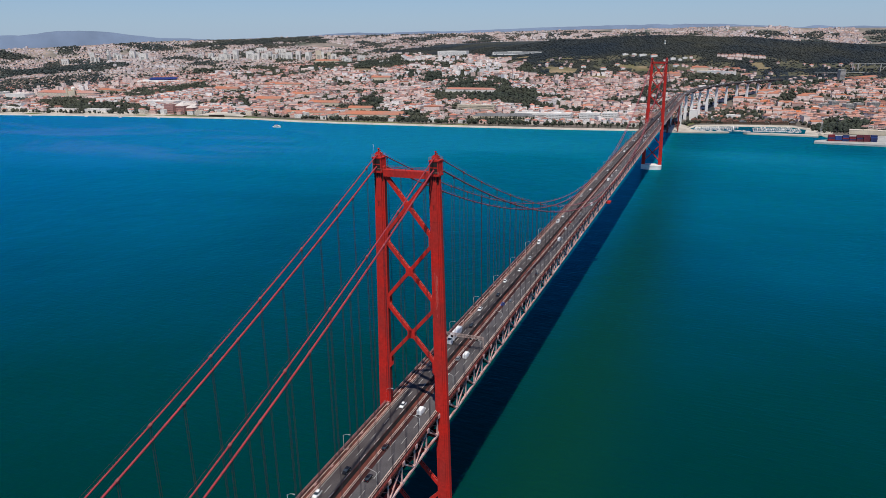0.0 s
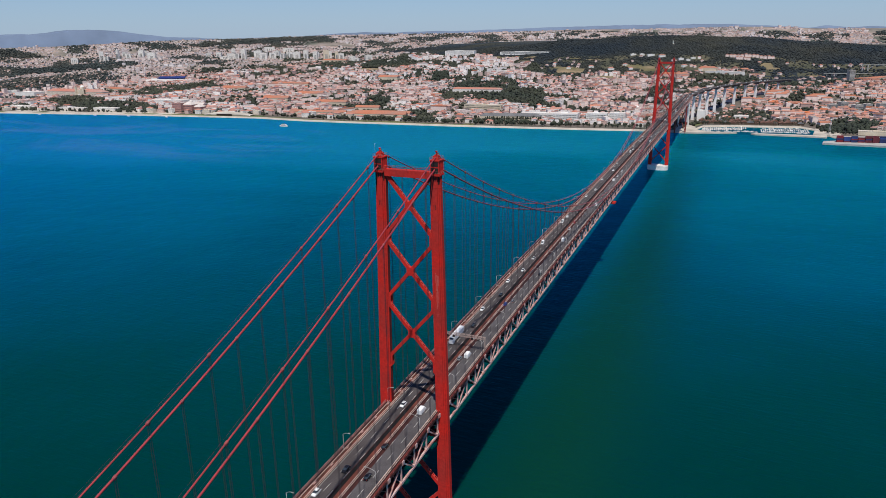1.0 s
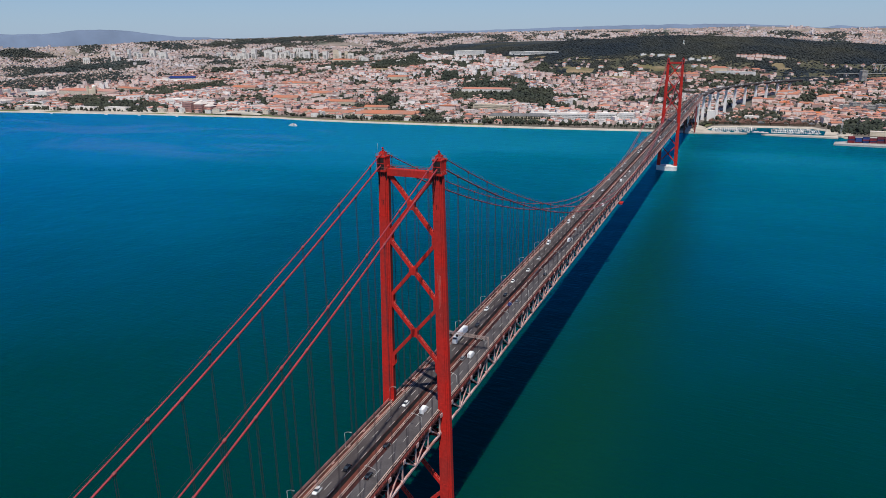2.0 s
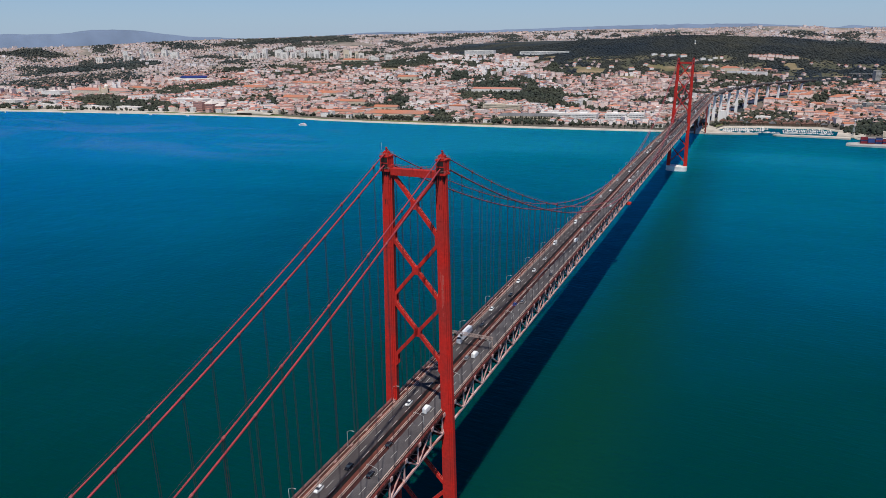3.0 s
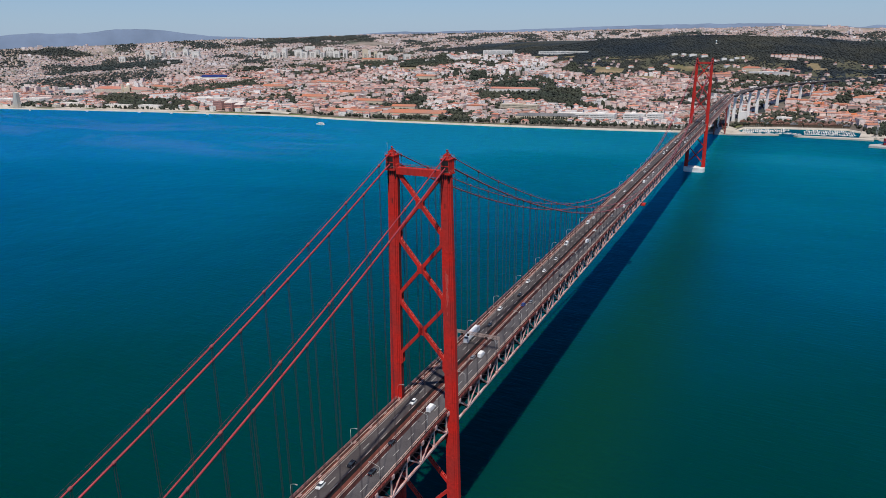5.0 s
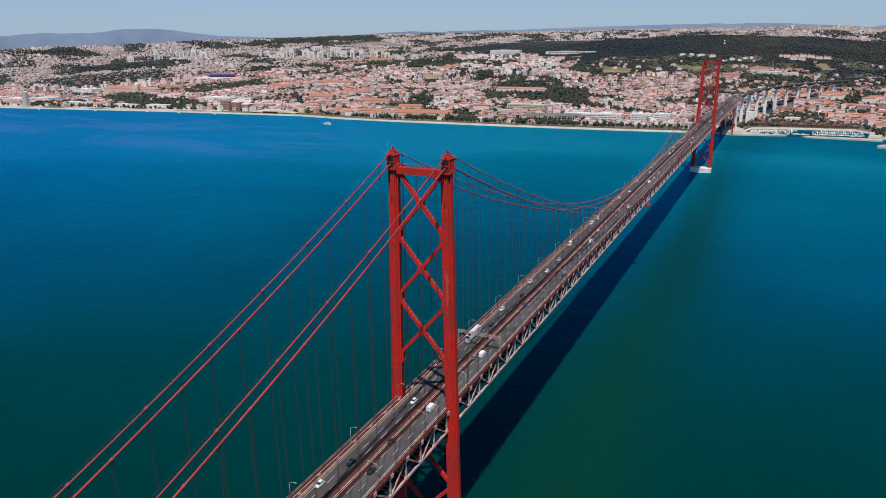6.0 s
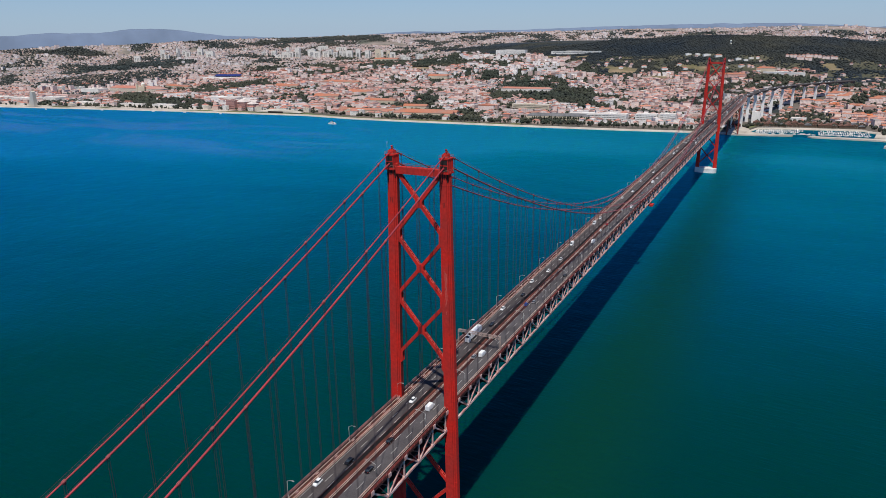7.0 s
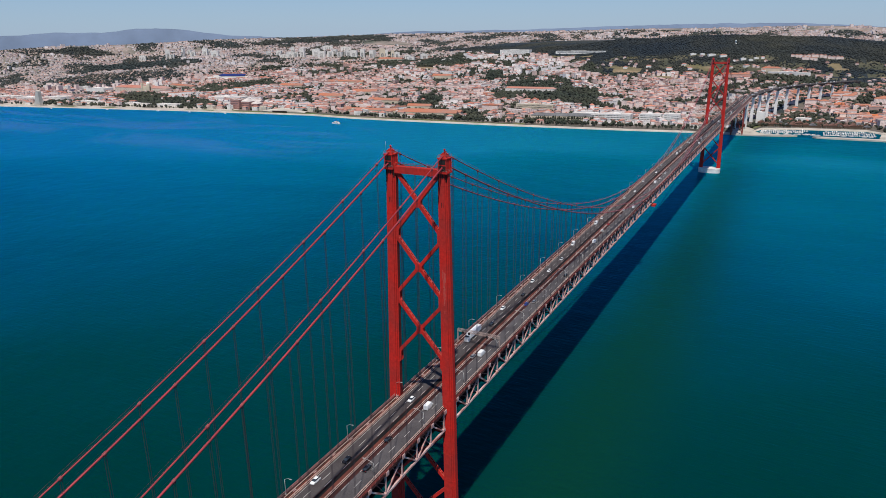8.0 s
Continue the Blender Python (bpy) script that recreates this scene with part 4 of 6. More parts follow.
def building(name, x, y, w, d, h, turn, roof, wall_mat, label, category="building", group="", bands=0, roof_mat=None):
    """A single building with wall, roof and, for bands, rows of windows as parts."""
    KEEP.append((x, y, max(w, d) / 2 + 6))
    t = thing(name, label, category, group, at=(x, y, ground_z(x, y)), turn=math.degrees(turn))
    verts, faces, slots = [], [], []
    house_shape(verts, faces, slots, 0, 0, w, d, h, 0, roof, 0.0)
    walls, tops = [f for f, s in zip(faces, slots) if s == 0], [f for f, s in zip(faces, slots) if s]
    def only(part_faces):
        """The faces with just the corners that they use."""
        keep = sorted({q for f in part_faces for q in f})
        place = {q: k for k, q in enumerate(keep)}
        return [verts[q] for q in keep], [tuple(place[q] for q in f) for f in part_faces]

    for nm, part_faces, mat in (("wall", walls, wall_mat), ("roof", tops, roof_mat or (FLAT if roof == 2 else TILES if roof == 1 else ORANGE))):
        part(nm, finish(nm, *only(part_faces), [0] * len(part_faces), [mat]), None, t)
    if roof == 2:
        bm = bmesh.new()
        block(bm, -w * 0.2, w * 0.1, -d * 0.2, d * 0.2, h, h + 2.2)
        part("roof_house", bm, wall_mat, t)
        for sy in (-1, 1):
            bm = bmesh.new()
            block(bm, -w / 2, w / 2, sy * d / 2 - 0.2, sy * d / 2 + 0.2, h, h + 0.9)
            part("parapet", bm, wall_mat, t)
    for k in range(bands):
        z = h * (k + 0.55) / (bands + 0.3)
        bm = bmesh.new()
        block(bm, -w * 0.47, w * 0.47, -d / 2 - 0.12, d / 2 + 0.12, z - 0.7, z + 0.8)
        count = max(3, int(w / 4))
        for q in range(count):
            xx = -w * 0.47 + w * 0.94 * (q + 0.5) / count
            block(bm, xx - 0.35, xx + 0.35, -d / 2 - 0.25, d / 2 + 0.25, z - 0.75, z + 0.85, 1)
        part("window_band", mesh("window_band", bm, GLASS, wall_mat), None, t)
    return t


rnd = random.Random(7)
# tall apartment slabs on the hill
for x, y, h, w in ((-2502, 2967, 30, 60), (-2445, 3002, 50, 34), (-2401, 3012, 55, 40), (-2347, 3022, 48, 44), (-2294, 3027, 52, 46), (-2241, 3036, 50, 40), (-2192, 3041, 46, 34), (-2133, 3027, 44, 44),
                   (-2073, 3016, 46, 38), (-2029, 3011, 50, 26), (-1966, 3024, 48, 36), (-1884, 3018, 58, 36), (-1844, 3023, 50, 20), (-1820, 3002, 40, 30), (-3168, 2701, 50, 30), (-3128, 2718, 42, 28), (-3084, 2781, 60, 26),
                   (-3043, 2794, 50, 30), (-3004, 2808, 44, 34), (-2892, 2814, 40, 50), (-3255, 2630, 38, 60), (-2293, 3282, 30, 90), (-2440, 3232, 30, 80), (-2469, 2923, 34, 40), (-2371, 3081, 40, 50), (-2255, 3112, 44, 44), (-2166, 3100, 38, 50), (-2018, 3087, 40, 44), (-1921, 3097, 36, 40),
                   (-2597, 3035, 36, 60), (-2550, 3086, 40, 40), (-2643, 2972, 30, 50), (-1741, 2981, 30, 50), (-1691, 2939, 28, 44), (-1653, 2971, 30, 40), (-3122, 2848, 40, 34), (-3001, 2883, 38, 40)):
    ap = building("apartment_block", x + rnd.uniform(-10, 10), y + rnd.uniform(-45, 30), w * rnd.uniform(0.45, 1.0), 16, h * rnd.uniform(0.55, 1.0), rnd.uniform(-0.5, 0.6) + 0.5, 2, CREAM if (x, y) in ((-1884, 3018), (-1844, 3023)) else SLABS,
             "tall pale concrete apartment slab on a hill above the city", "apartment block", "hill apartment slabs")
    wide, tall = w * 0.5, h * 0.55
    for q in (-0.62, 0.0, 0.62):
        bm = bmesh.new()
        block(bm, q * wide * 0.45 - 1.6, q * wide * 0.45 + 1.6, -8.3, -7.9, 3, tall - 1)
        for lv in range(int(tall / 3.1)):
            block(bm, q * wide * 0.45 - 1.8, q * wide * 0.45 + 1.8, -9.1, -7.9, 3 + lv * 3.1, 3.9 + lv * 3.1, 1)
        part("balcony_stack", mesh("balcony_stack", bm, GLASS, SLABS), None, ap)
# long public buildings
building("school", -743, 2145, 185, 20, 12, 0.05, 1, WHITE_FRONT, "long white school with a tiled roof among park trees", "school")
building("barracks", -592, 1778, 118, 20, 16, 0.0, 2, CREAM, "cream flat-roofed barracks between trees", "barracks", bands=3)
building("palace", -1172, 3086, 150, 44, 22, 0.05, 2, WHITE, "large pale palace block with a flat roof on a hill", "palace", bands=4)
building("hospital", -840, 3080, 240, 24, 9, 0.02, 2, WHITE, "long low white hospital block at the edge of the woods", "hospital", bands=3)
for x, y, w, d, h, turn in ((-846, 1562, 186, 22, 9, 0.09), (-846, 1592, 186, 24, 9, 0.09), (-1050, 1570, 186, 20, 8, 0.13), (-1768, 2085, 115, 28, 10, 0.0), (-1398, 1850, 100, 30, 10, 0.1), (-1606, 2240, 180, 22, 10, 0.0),
                             (-1334, 1976, 100, 30, 11, 0.1), (-1249, 2441, 90, 26, 10, 0.0), (-1800, 2926, 140, 24, 9, 0.0), (-2290, 1985, 190, 22, 9, -0.25), (-1125, 1774, 120, 24, 10, 0.0), (-945, 1693, 80, 22, 10, 0.1), (583, 2750, 190, 18, 8, 0.94)):
    building("warehouse", x, y, w, d, h, turn, 3, CREAM, "long low building with a bright orange tiled gable roof", "warehouse", "orange-roofed sheds")
SLATE = material("slate_grey_roofing", (0.15, 0.15, 0.155), 0.8, fine=0.5, coarse=0.05, vary=0.35, bump=0.0)
building("rope_hall", -453, 1607, 168, 24, 11, 0.17, 1, CREAM, "long grey-roofed hall behind a row of dark trees", "hall", bands=1, roof_mat=SLATE)
for x, y, w, d, h, b in ((-304, 1631, 66, 40, 20, 4), (-224, 1648, 54, 36, 21, 4), (-172, 1659, 40, 34, 22, 4), (-380, 1672, 120, 26, 13, 2)):
    building("office_block", x, y, w, d, h, 0.06, 2, WHITE, "white waterfront office block with long window bands", "office building", "waterfront offices", b)
for x, y, w, d, h, b in ((372, 2025, 22, 14, 14, 4), (402, 2058, 24, 14, 16, 4), (432, 2012, 26, 15, 17, 4), (462, 2048, 22, 15, 15, 4), (500, 2052, 32, 15, 18, 5)):
    building("office_block", x, y, w, d, h, 0.6, 2, GREY, "grey modern office block among pink houses", "office building", "grey offices", b)
building("tower_block", 468, 2505, 19, 16, 40, 0.5, 2, GREY, "tall brown-grey tower block above pink roofs", "tower block", bands=10)
building("monastery", -2335, 1812, 300, 34, 20, 0.02, 1, CREAM_FRONT, "long cream stone monastery with a tiled roof behind a park", "monastery")
ch = thing("monastery_church", "pale stone church with a dome and two towers beside the monastery", "church", at=(-2297, 1806, ground_z(-2297, 1806)))
KEEP.append((-2297, 1806, 40))
bm = bmesh.new()
block(bm, -24, 24, -14, 14, -5, 26)
part("nave", bm, CREAM, ch)
for x in (-20, 20):
    bm = bmesh.new()
    block(bm, x - 4, x + 4, -17, -9, -5, 38)
    part("bell_tower", bm, CREAM, ch)
bm = bmesh.new()
tube(bm, [(0, 0, 26), (0, 0, 34)], 8, 14)
part("drum", bm, CREAM, ch)
bm = bmesh.new()
bmesh.ops.create_uvsphere(bm, u_segments=14, v_segments=8, radius=8)
for v in bm.verts:
    v.co.z = max(v.co.z, -0.5) * 1.15 + 34
part("dome", bm, WHITE, ch)
building("museum", -2590, 1800, 100, 60, 18, 0.1, 2, WHITE, "white museum block with a thin flat roof", "museum")
building("exhibition_hall", -1741, 1690, 140, 60, 12, 0.1, 2, WHITE, "wide white flat-roofed hall near the river", "exhibition hall")
BRICK = facade_material("red_brick_fronts", [(0.36, 0.17, 0.14), (0.40, 0.20, 0.17)], 0.0)
for x, y, w, d, h, roof, bands in ((-1515, 1498, 34, 40, 30, 2, 4), (-1486, 1509, 38, 34, 24, 1, 3), (-1458, 1519, 30, 30, 17, 1, 2), (-1509, 1550, 90, 22, 20, 3, 2)):
    building("power_station_hall", x, y, w, d, h, 0.05, roof, BRICK, "red brick power station hall with tall windows near the river", "power station", "brick power station", bands, FLAT)
for x, y, w, d, h in ((-2482, 1424, 140, 44, 13), (-2393, 1469, 90, 50, 15), (-2164, 1436, 120, 22, 8), (-1940, 1453, 110, 20, 7), (-1797, 1463, 90, 24, 9), (-2651, 1439, 110, 40, 12)):
    building("riverside_hall", x, y, w, d, h, 0.04, 2, WHITE_FRONT, "low pale exhibition hall on the river terrace", "hall", "riverside halls")
building("factory_hall", 66, 2750, 150, 26, 8, -0.45, 2, WHITE, "long white factory hall below the woods", "factory")
building("factory_store", 2, 2800, 70, 22, 11, -0.3, 1, CREAM, "factory store with an orange tiled roof below the woods", "factory", roof_mat=ORANGE)
building("stud_house", -114, 2688, 108, 20, 12, -0.03, 1, PINK, "long pink house with a tiled roof below the woods", "house", roof_mat=ORANGE)
for x, y, w, h in ((-319, 2984, 34, 6), (-280, 2975, 26, 8), (-242, 2969, 46, 7), (-195, 2960, 40, 8), (-114, 2929, 30, 8), (-84, 2920, 22, 6), (-66, 2945, 26, 5)):
    building("white_lodge", x, y, w * 0.7, 11, h * 0.8, 0.15 + 0.01 * w, 2 if w % 4 else 1, WHITE, "low white lodge in a woodland clearing", "lodge", "woodland lodges")
for k, (x, y, w) in enumerate(((213, 2195, 26), (247, 2192, 34), (219, 2223, 32), (259, 2225, 22), (233, 2254, 40), (328, 2157, 36), (370, 2156, 30), (348, 2189, 44), (147, 2102, 30), (183, 2115, 26))):
    building("tenement", x, y, w, 14, 9 + k % 3 * 2, 0.06 + 0.05 * (k % 4), 1, PINKS, "pink tenement row with a bright orange tiled roof", "tenement", "orange tenements", roof_mat=ORANGE)
for x, y, w, h in ((-2851, 1731, 24, 20), (-2824, 1743, 26, 21), (-2794, 1753, 24, 20), (-2761, 1763, 26, 20), (-2721, 1790, 30, 18), (-2697, 1812, 30, 18)):
    building("flats", x, y, w, 15, h, 0.2, 2, WHITE, "white block of flats with dark balcony bands", "flats", "blocks behind the terrace", bands=4)
for k in range(17):
    x = 66 + (k % 13) * 14.5 + 40 * (k // 13)
    building("terraced_house", x, 2976 - 34 * (k // 13) - 6 * math.sin(k * 0.8), 13, 16, 7 + k % 3, 0.05 + 0.2 * (k % 2), 1, PINKS, "orange-roofed terraced house on a wooded slope", "house", "terrace on the slope", roof_mat=ORANGE)
for k, (x, y) in enumerate(((-554, 2768), (-466, 2802), (-378, 2775), (-300, 2788), (-152, 2825), (-93, 2848), (-330, 2838), (-24, 2799), (-632, 2837))):
    building("villa", x, y, 17 + 4 * (k % 3), 13, 6, 0.2 * k, 1, WHITE, "white villa with a tiled roof among the trees", "villa", "villas in the woods")
# stadium with a blue roof
st = thing("stadium", "open stadium with a long blue grandstand roof", "stadium", at=(-2290, 2278, ground_z(-2290, 2278)), turn=22)
KEEP.append((-2290, 2278, 115))
for nm, x0, x1, y0, y1, z0, z1, mat in (("grandstand", -95, 95, -45, -25, -5, 12, WHITE), ("far_stand", -95, 95, 25, 45, -5, 14, WHITE)):
    bm = bmesh.new()
    block(bm, x0, x1, y0, y1, z0, z1)
    part(nm, bm, mat, st)
BLUE = material("blue_sheet_roof", (0.018, 0.032, 0.15), 0.6, fine=0.5, coarse=0.05)
bm = bmesh.new()
rim = [(-62, 4, 13), (62, 4, 13), (62, 40, 20), (-62, 40, 20)]
lo, hi = [bm.verts.new((x, y, z)) for x, y, z in rim], [bm.verts.new((x, y, z + 1.2)) for x, y, z in rim]
bm.faces.new(hi), bm.faces.new(lo[::-1])
for k in range(4):
    bm.faces.new((lo[k], lo[(k + 1) % 4], hi[(k + 1) % 4], hi[k]))
part("roof", bm, BLUE, st, "blue sheet roof")
# monument by the river and a slim mast tower on the ridge
mo = thing("monument", "tall pale stone monument shaped like a sail at the quay", "monument", at=(-2262, 1304, 3.2))
bm = bmesh.new()
block(bm, -26, 26, -14, 14, -6, 3)
part("plinth", bm, PAVING, mo)
bm = bmesh.new()
pr = [(-22, 3), (14, 3), (14, 50), (4, 54), (-2, 40), (-10, 18)]
fr = [bm.verts.new((x, -6, z)) for x, z in pr]
bk = [bm.verts.new((x, 6, z)) for x, z in pr]
bm.faces.new(fr), bm.faces.new(bk[::-1])
for k in range(6):
    bm.faces.new((fr[k], fr[(k + 1) % 6], bk[(k + 1) % 6], bk[k]))
part("sail", bm, PAVING, mo)
lt = thing("lookout_tower", "slim white lookout tower standing on the wooded ridge", "tower", at=(-171, 3176, ground_z(-171, 3176)))
for nm, r, z0, z1 in (("base", 5.0, -6, 4), ("shaft", 2.2, 4, 17), ("head", 3.4, 13, 16)):
    bm = bmesh.new()
    tube(bm, [(0, 0, z0), (0, 0, z1)], r, 12)
    part(nm, bm, WHITE, lt)


def shore_row():
    """The front rows of houses near the river, each one by itself."""
    r = random.Random(4)
    x = -2420.0
    while x < -20:
        x += r.uniform(17, 30)
        for row in (0, 1, 2):
            px, py = x + r.uniform(-4, 4), shore_y(x) + 62 + row * 27 + r.uniform(-6, 6)
            if -40 < px < 330 and py < 1800 or r.random() < (0.8 if px < -1500 else 0.45 if px < -960 else 0.66 if px < -520 else 0.92) or any(abs(px - a) < c and abs(py - b) < min(c, 36) for a, b, c in KEEP) or any(inside(px, py, p) for p in PARKS):
                continue
            roof, h = (1, r.uniform(7, 13)) if r.random() < 0.7 else (2, r.uniform(8, 15))
            w, d = r.uniform(13, 26), r.uniform(10, 15)
            mat = r.choice((WHITE_FRONT, CREAM_FRONT, PINK_FRONT, WHITE_FRONT))
            word = {WHITE_FRONT: "white", CREAM_FRONT: "cream", PINK_FRONT: "pink"}[mat]
            building("house", px, py, w, d, h, r.uniform(-0.2, 0.3), roof, mat, f"{word} riverside house with a {'terracotta tiled' if roof == 1 else 'pale flat'} roof", "house", "riverside houses")


shore_row()


# the line of the north viaduct
VIA = [(0, 1696), (13, 1744), (25, 1810), (42, 1877), (61, 1945), (84, 2009), (111, 2072), (140, 2131), (171, 2185), (203, 2235), (238, 2284), (275, 2332)]


def sprawl():
    """Houses past counting, by streets that turn with the slope: white quarters, pink quarters and far suburbs."""
    r = random.Random(11)
    white, pink, far = ([], [], []), ([], [], []), ([], [], [])
    y = 1000.0
    while y < 4600:
        step = 16.5 if y < 2300 else 17.0
        x = -4250.0
        while x < 1700:
            x += step * r.uniform(0.75, 1.25)
            if y < shore_y(x) + 95 or y > rim_y(x) - 15 or x > 760 and y > 2600:
                continue
            px, py = x + r.uniform(-3, 3), y + r.uniform(-4, 4)
            if -30 < px < 45 and py < 1800 or 40 < px < 320 and py < 1745:
                continue
            if abs(noise.noise((px / 240, py / 240, 5.0))) < 0.035 or abs(noise.noise((px / 120, py / 120, 9.0))) < 0.03:
                continue
            use = land_use(px, py)
            if use == "wood" and py < 2960 and r.random() < 0.10:
                use = "villas"
            if use in ("wood", "park", "meadow", "lot", "field") or use == "streets" and grove(px, py) or any(abs(px - a) < c and abs(py - b) < min(c, 32) for a, b, c in KEEP):
                continue
            if use == "villas" and r.random() < 0.5 or r.random() < (0.08 if -430 < px < 60 else 0.17 if px > -1200 else 0.10 if y < 2900 else 0.15) or noise.noise((px / 200, py / 200, 7.0)) > 0.19 and r.random() < 0.85 or math.hypot(px - RIM_X, py - RIM_Y) > 3600 and noise.noise((px / 380, py / 230, 12.0)) > 0.28 and r.random() < 0.5:
                continue
            turn = 2.4 * noise.noise((px / 260, py / 260, 1.0)) + r.uniform(-0.12, 0.12) + (math.pi / 2 if r.random() < 0.4 else 0)
            away = math.hypot(px - RIM_X, py - RIM_Y)
            w, d, h = r.uniform(8, 17), r.uniform(8, 14), r.uniform(4.5, 12)
            roof = 1 if r.random() < 0.72 else 2
            if r.random() < 0.05:
                w, h, roof = r.uniform(28, 60), r.uniform(9, 17), r.choice((1, 2, 2, 3))
            if px > 90 and r.random() < 0.3:
                w, roof = r.uniform(14, 34), 3
            if use == "villas":
                w, d, h, roof = r.uniform(9, 15), r.uniform(8, 12), r.uniform(5, 8), 1
            if use == "streets" and -1900 < px < 60 and away < 3600 and r.random() < (0.16 if noise.noise((px / 170, py / 170, 14.0)) > 0.05 else 0.03):
                w, d, h, roof = r.uniform(13, 26), r.uniform(10, 13), r.uniform(12, 19), r.choice((1, 2))
            tall = noise.noise((px / 600, py / 600, 3.0))
            if away > 3300 and tall > 0.2 and r.random() < 0.14:
                w, h, roof, d = r.uniform(12, 30), r.uniform(16, 30), 2, 12
            if any(inside(px, py, p) for p in BLOCKS) and r.random() < 0.5:
                w, d, h, roof = r.uniform(13, 30), r.uniform(10, 14), r.uniform(13, 24), r.choice((2, 2, 1))
            off_via = min(math.hypot(px - a, py - b) for a, b in VIA)
            if off_via < 27:
                continue
            if off_via < 130:
                h, w = min(h, 6.0), min(w, 16)
            if away > 3600:
                w, d, h = w * 0.85, d * 0.8, h * 0.55
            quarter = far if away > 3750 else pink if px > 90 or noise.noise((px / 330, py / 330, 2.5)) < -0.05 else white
            house_shape(*quarter, px, py, w, d, h, turn, roof)
        y += step * 0.9
    for (verts, faces, slots), name, label, mats in ((white, "white_quarter_houses", "dense white and cream houses with terracotta roofs", (FRONTS, TILES, FLAT, ORANGE)),
                                                     (pink, "pink_quarter_houses", "dense pink and ochre houses with terracotta roofs", (PINKS, TILES, FLAT, ORANGE)),
                                                     (far, "suburb_houses", "suburban houses and blocks spread over far slopes, coloured pale as in haze", (PALES, PALE_TILES, FLAT, PALE_TILES))):
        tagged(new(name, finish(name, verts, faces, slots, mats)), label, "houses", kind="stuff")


sprawl()


# ---- trees ----
ico_bm = bmesh.new()
bmesh.ops.create_icosphere(ico_bm, subdivisions=1, radius=1)
ICO_V = np.array([v.co[:] for v in ico_bm.verts])
ICO_F = np.array([[v.index for v in f.verts] for f in ico_bm.faces])
ico_bm.free()


def clumps(name, spots, label, category, each=2, mat=LEAF, low=0.45, high=1.0):
    """Uneven crowns, each of a few dented clumps, as one object."""
    r = np.random.RandomState(3)
    vs, fs, base = [], [], 0
    for x, y, size in spots:
        z = ground_z(x, y)
        for k in range(each):
            rad = size * r.uniform(0.4, 0.8) * (1.3 if each == 1 else 1.0)
            v = ICO_V * (1 + r.uniform(-0.28, 0.28, (len(ICO_V), 1))) * rad * np.array([1, 1, r.uniform(0.55, 0.85) if each == 1 else r.uniform(0.8, 1.25)])
            v = v + np.array([x + r.uniform(-0.5, 0.5) * size, y + r.uniform(-0.5, 0.5) * size, z + size * r.uniform(low, high)])
            vs.append(v), fs.append(ICO_F + base)
            base += len(v)
    v, f = np.concatenate(vs), np.concatenate(fs)
    me = bpy.data.meshes.new(name)
    me.from_pydata(v.tolist(), [], f.tolist())
    me.materials.append(mat)
    me.polygons.foreach_set("use_smooth", [True] * len(f))
    tagged(new(name, me), label, category, kind="stuff")


def plant():
    r = random.Random(5)
    wood, park, town, far = [], [], [], []
    y = 1000.0
    while y < 4400:
        x = -4200.0
        while x < 1700:
            near_wood = -1800 < x and 2500 < y < 3540
            x += 7.2 if near_wood else 9.5
            px, py = x + r.uniform(-5.5, 5.5), y + r.uniform(-5.5, 5.5)
            if py > rim_y(px) - 20 or py < shore_y(px) + 50:
                continue
            use = land_use(px, py)
            if use == "wood" and py > 3560:
                continue
            clear = any(abs(px - a) < c and abs(py - b) < min(c, 26) for a, b, c in KEEP)
            if use == "wood":
                if clear or glade(px, py) and r.random() < 0.9:
                    continue
                if r.random() < (0.3 if scrub(px, py) else 0.9):
                    wood.append((px, py, r.uniform(3.6, 5.6) * (1.25 if r.random() < 0.1 else 1)))
            elif clear or use in ("meadow", "lot", "field") or min(math.hypot(px - a, py - b) for a, b in VIA) < 40:
                continue
            elif use == "park":
                if r.random() < 0.8:
                    (far if px < -2400 or py > 3300 else park).append((px, py, r.uniform(4, 8)))
            else:
                k = noise.noise((px / 200, py / 200, 7.0))
                if math.hypot(px - RIM_X, py - RIM_Y) > 3600 and k < 0.12 and noise.noise((px / 380, py / 230, 12.0)) > (0.16 if px < -3000 else 0.3) and r.random() < 0.6:
                    continue
                if r.random() < (0.75 if use == "villas" else 0.85 if grove(px, py) else 0.85 if k > 0.18 else 0.5 if k > 0.08 else (0.6 if k > (0.16 if px < -2400 else 0.1) else 0.14 if px < -2400 else 0.05) if math.hypot(px - RIM_X, py - RIM_Y) > 3750 else 0.36 if px > 60 else 0.22 if px > -430 else 0.5 if px > -1200 else 0.48):
                    (far if px < -2400 or py > 3300 else town).append((px, py, r.uniform(3.0, 7.0)))
        y += 7.6 if 2500 < y < 3540 else 9.5
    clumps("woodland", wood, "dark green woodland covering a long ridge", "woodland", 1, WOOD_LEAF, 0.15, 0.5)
    clumps("park_trees", park, "dark green park trees between the city quarters", "trees")
    clumps("suburb_trees", far, "grey-green trees between far suburbs and on low ridges", "trees", 1, FAR_LEAF)
    clumps("street_trees", town, "small dark trees scattered between houses", "trees")


plant()


# ---- north viaduct ----


def via_z(k):
    return 71.6 + 8 * (1 - math.exp(-k / 2.5)) - 0.2 * k


# girder and parapets are much darker than the piers
DARK_CONCRETE = material("dark_concrete", (0.13, 0.115, 0.112), 0.9, fine=0.4, coarse=0.05, vary=0.3)
WHITEWASH = material("whitewashed_concrete", (0.86, 0.83, 0.79), 0.85, fine=0.6, coarse=0.06, vary=0.2, bump=0.0)


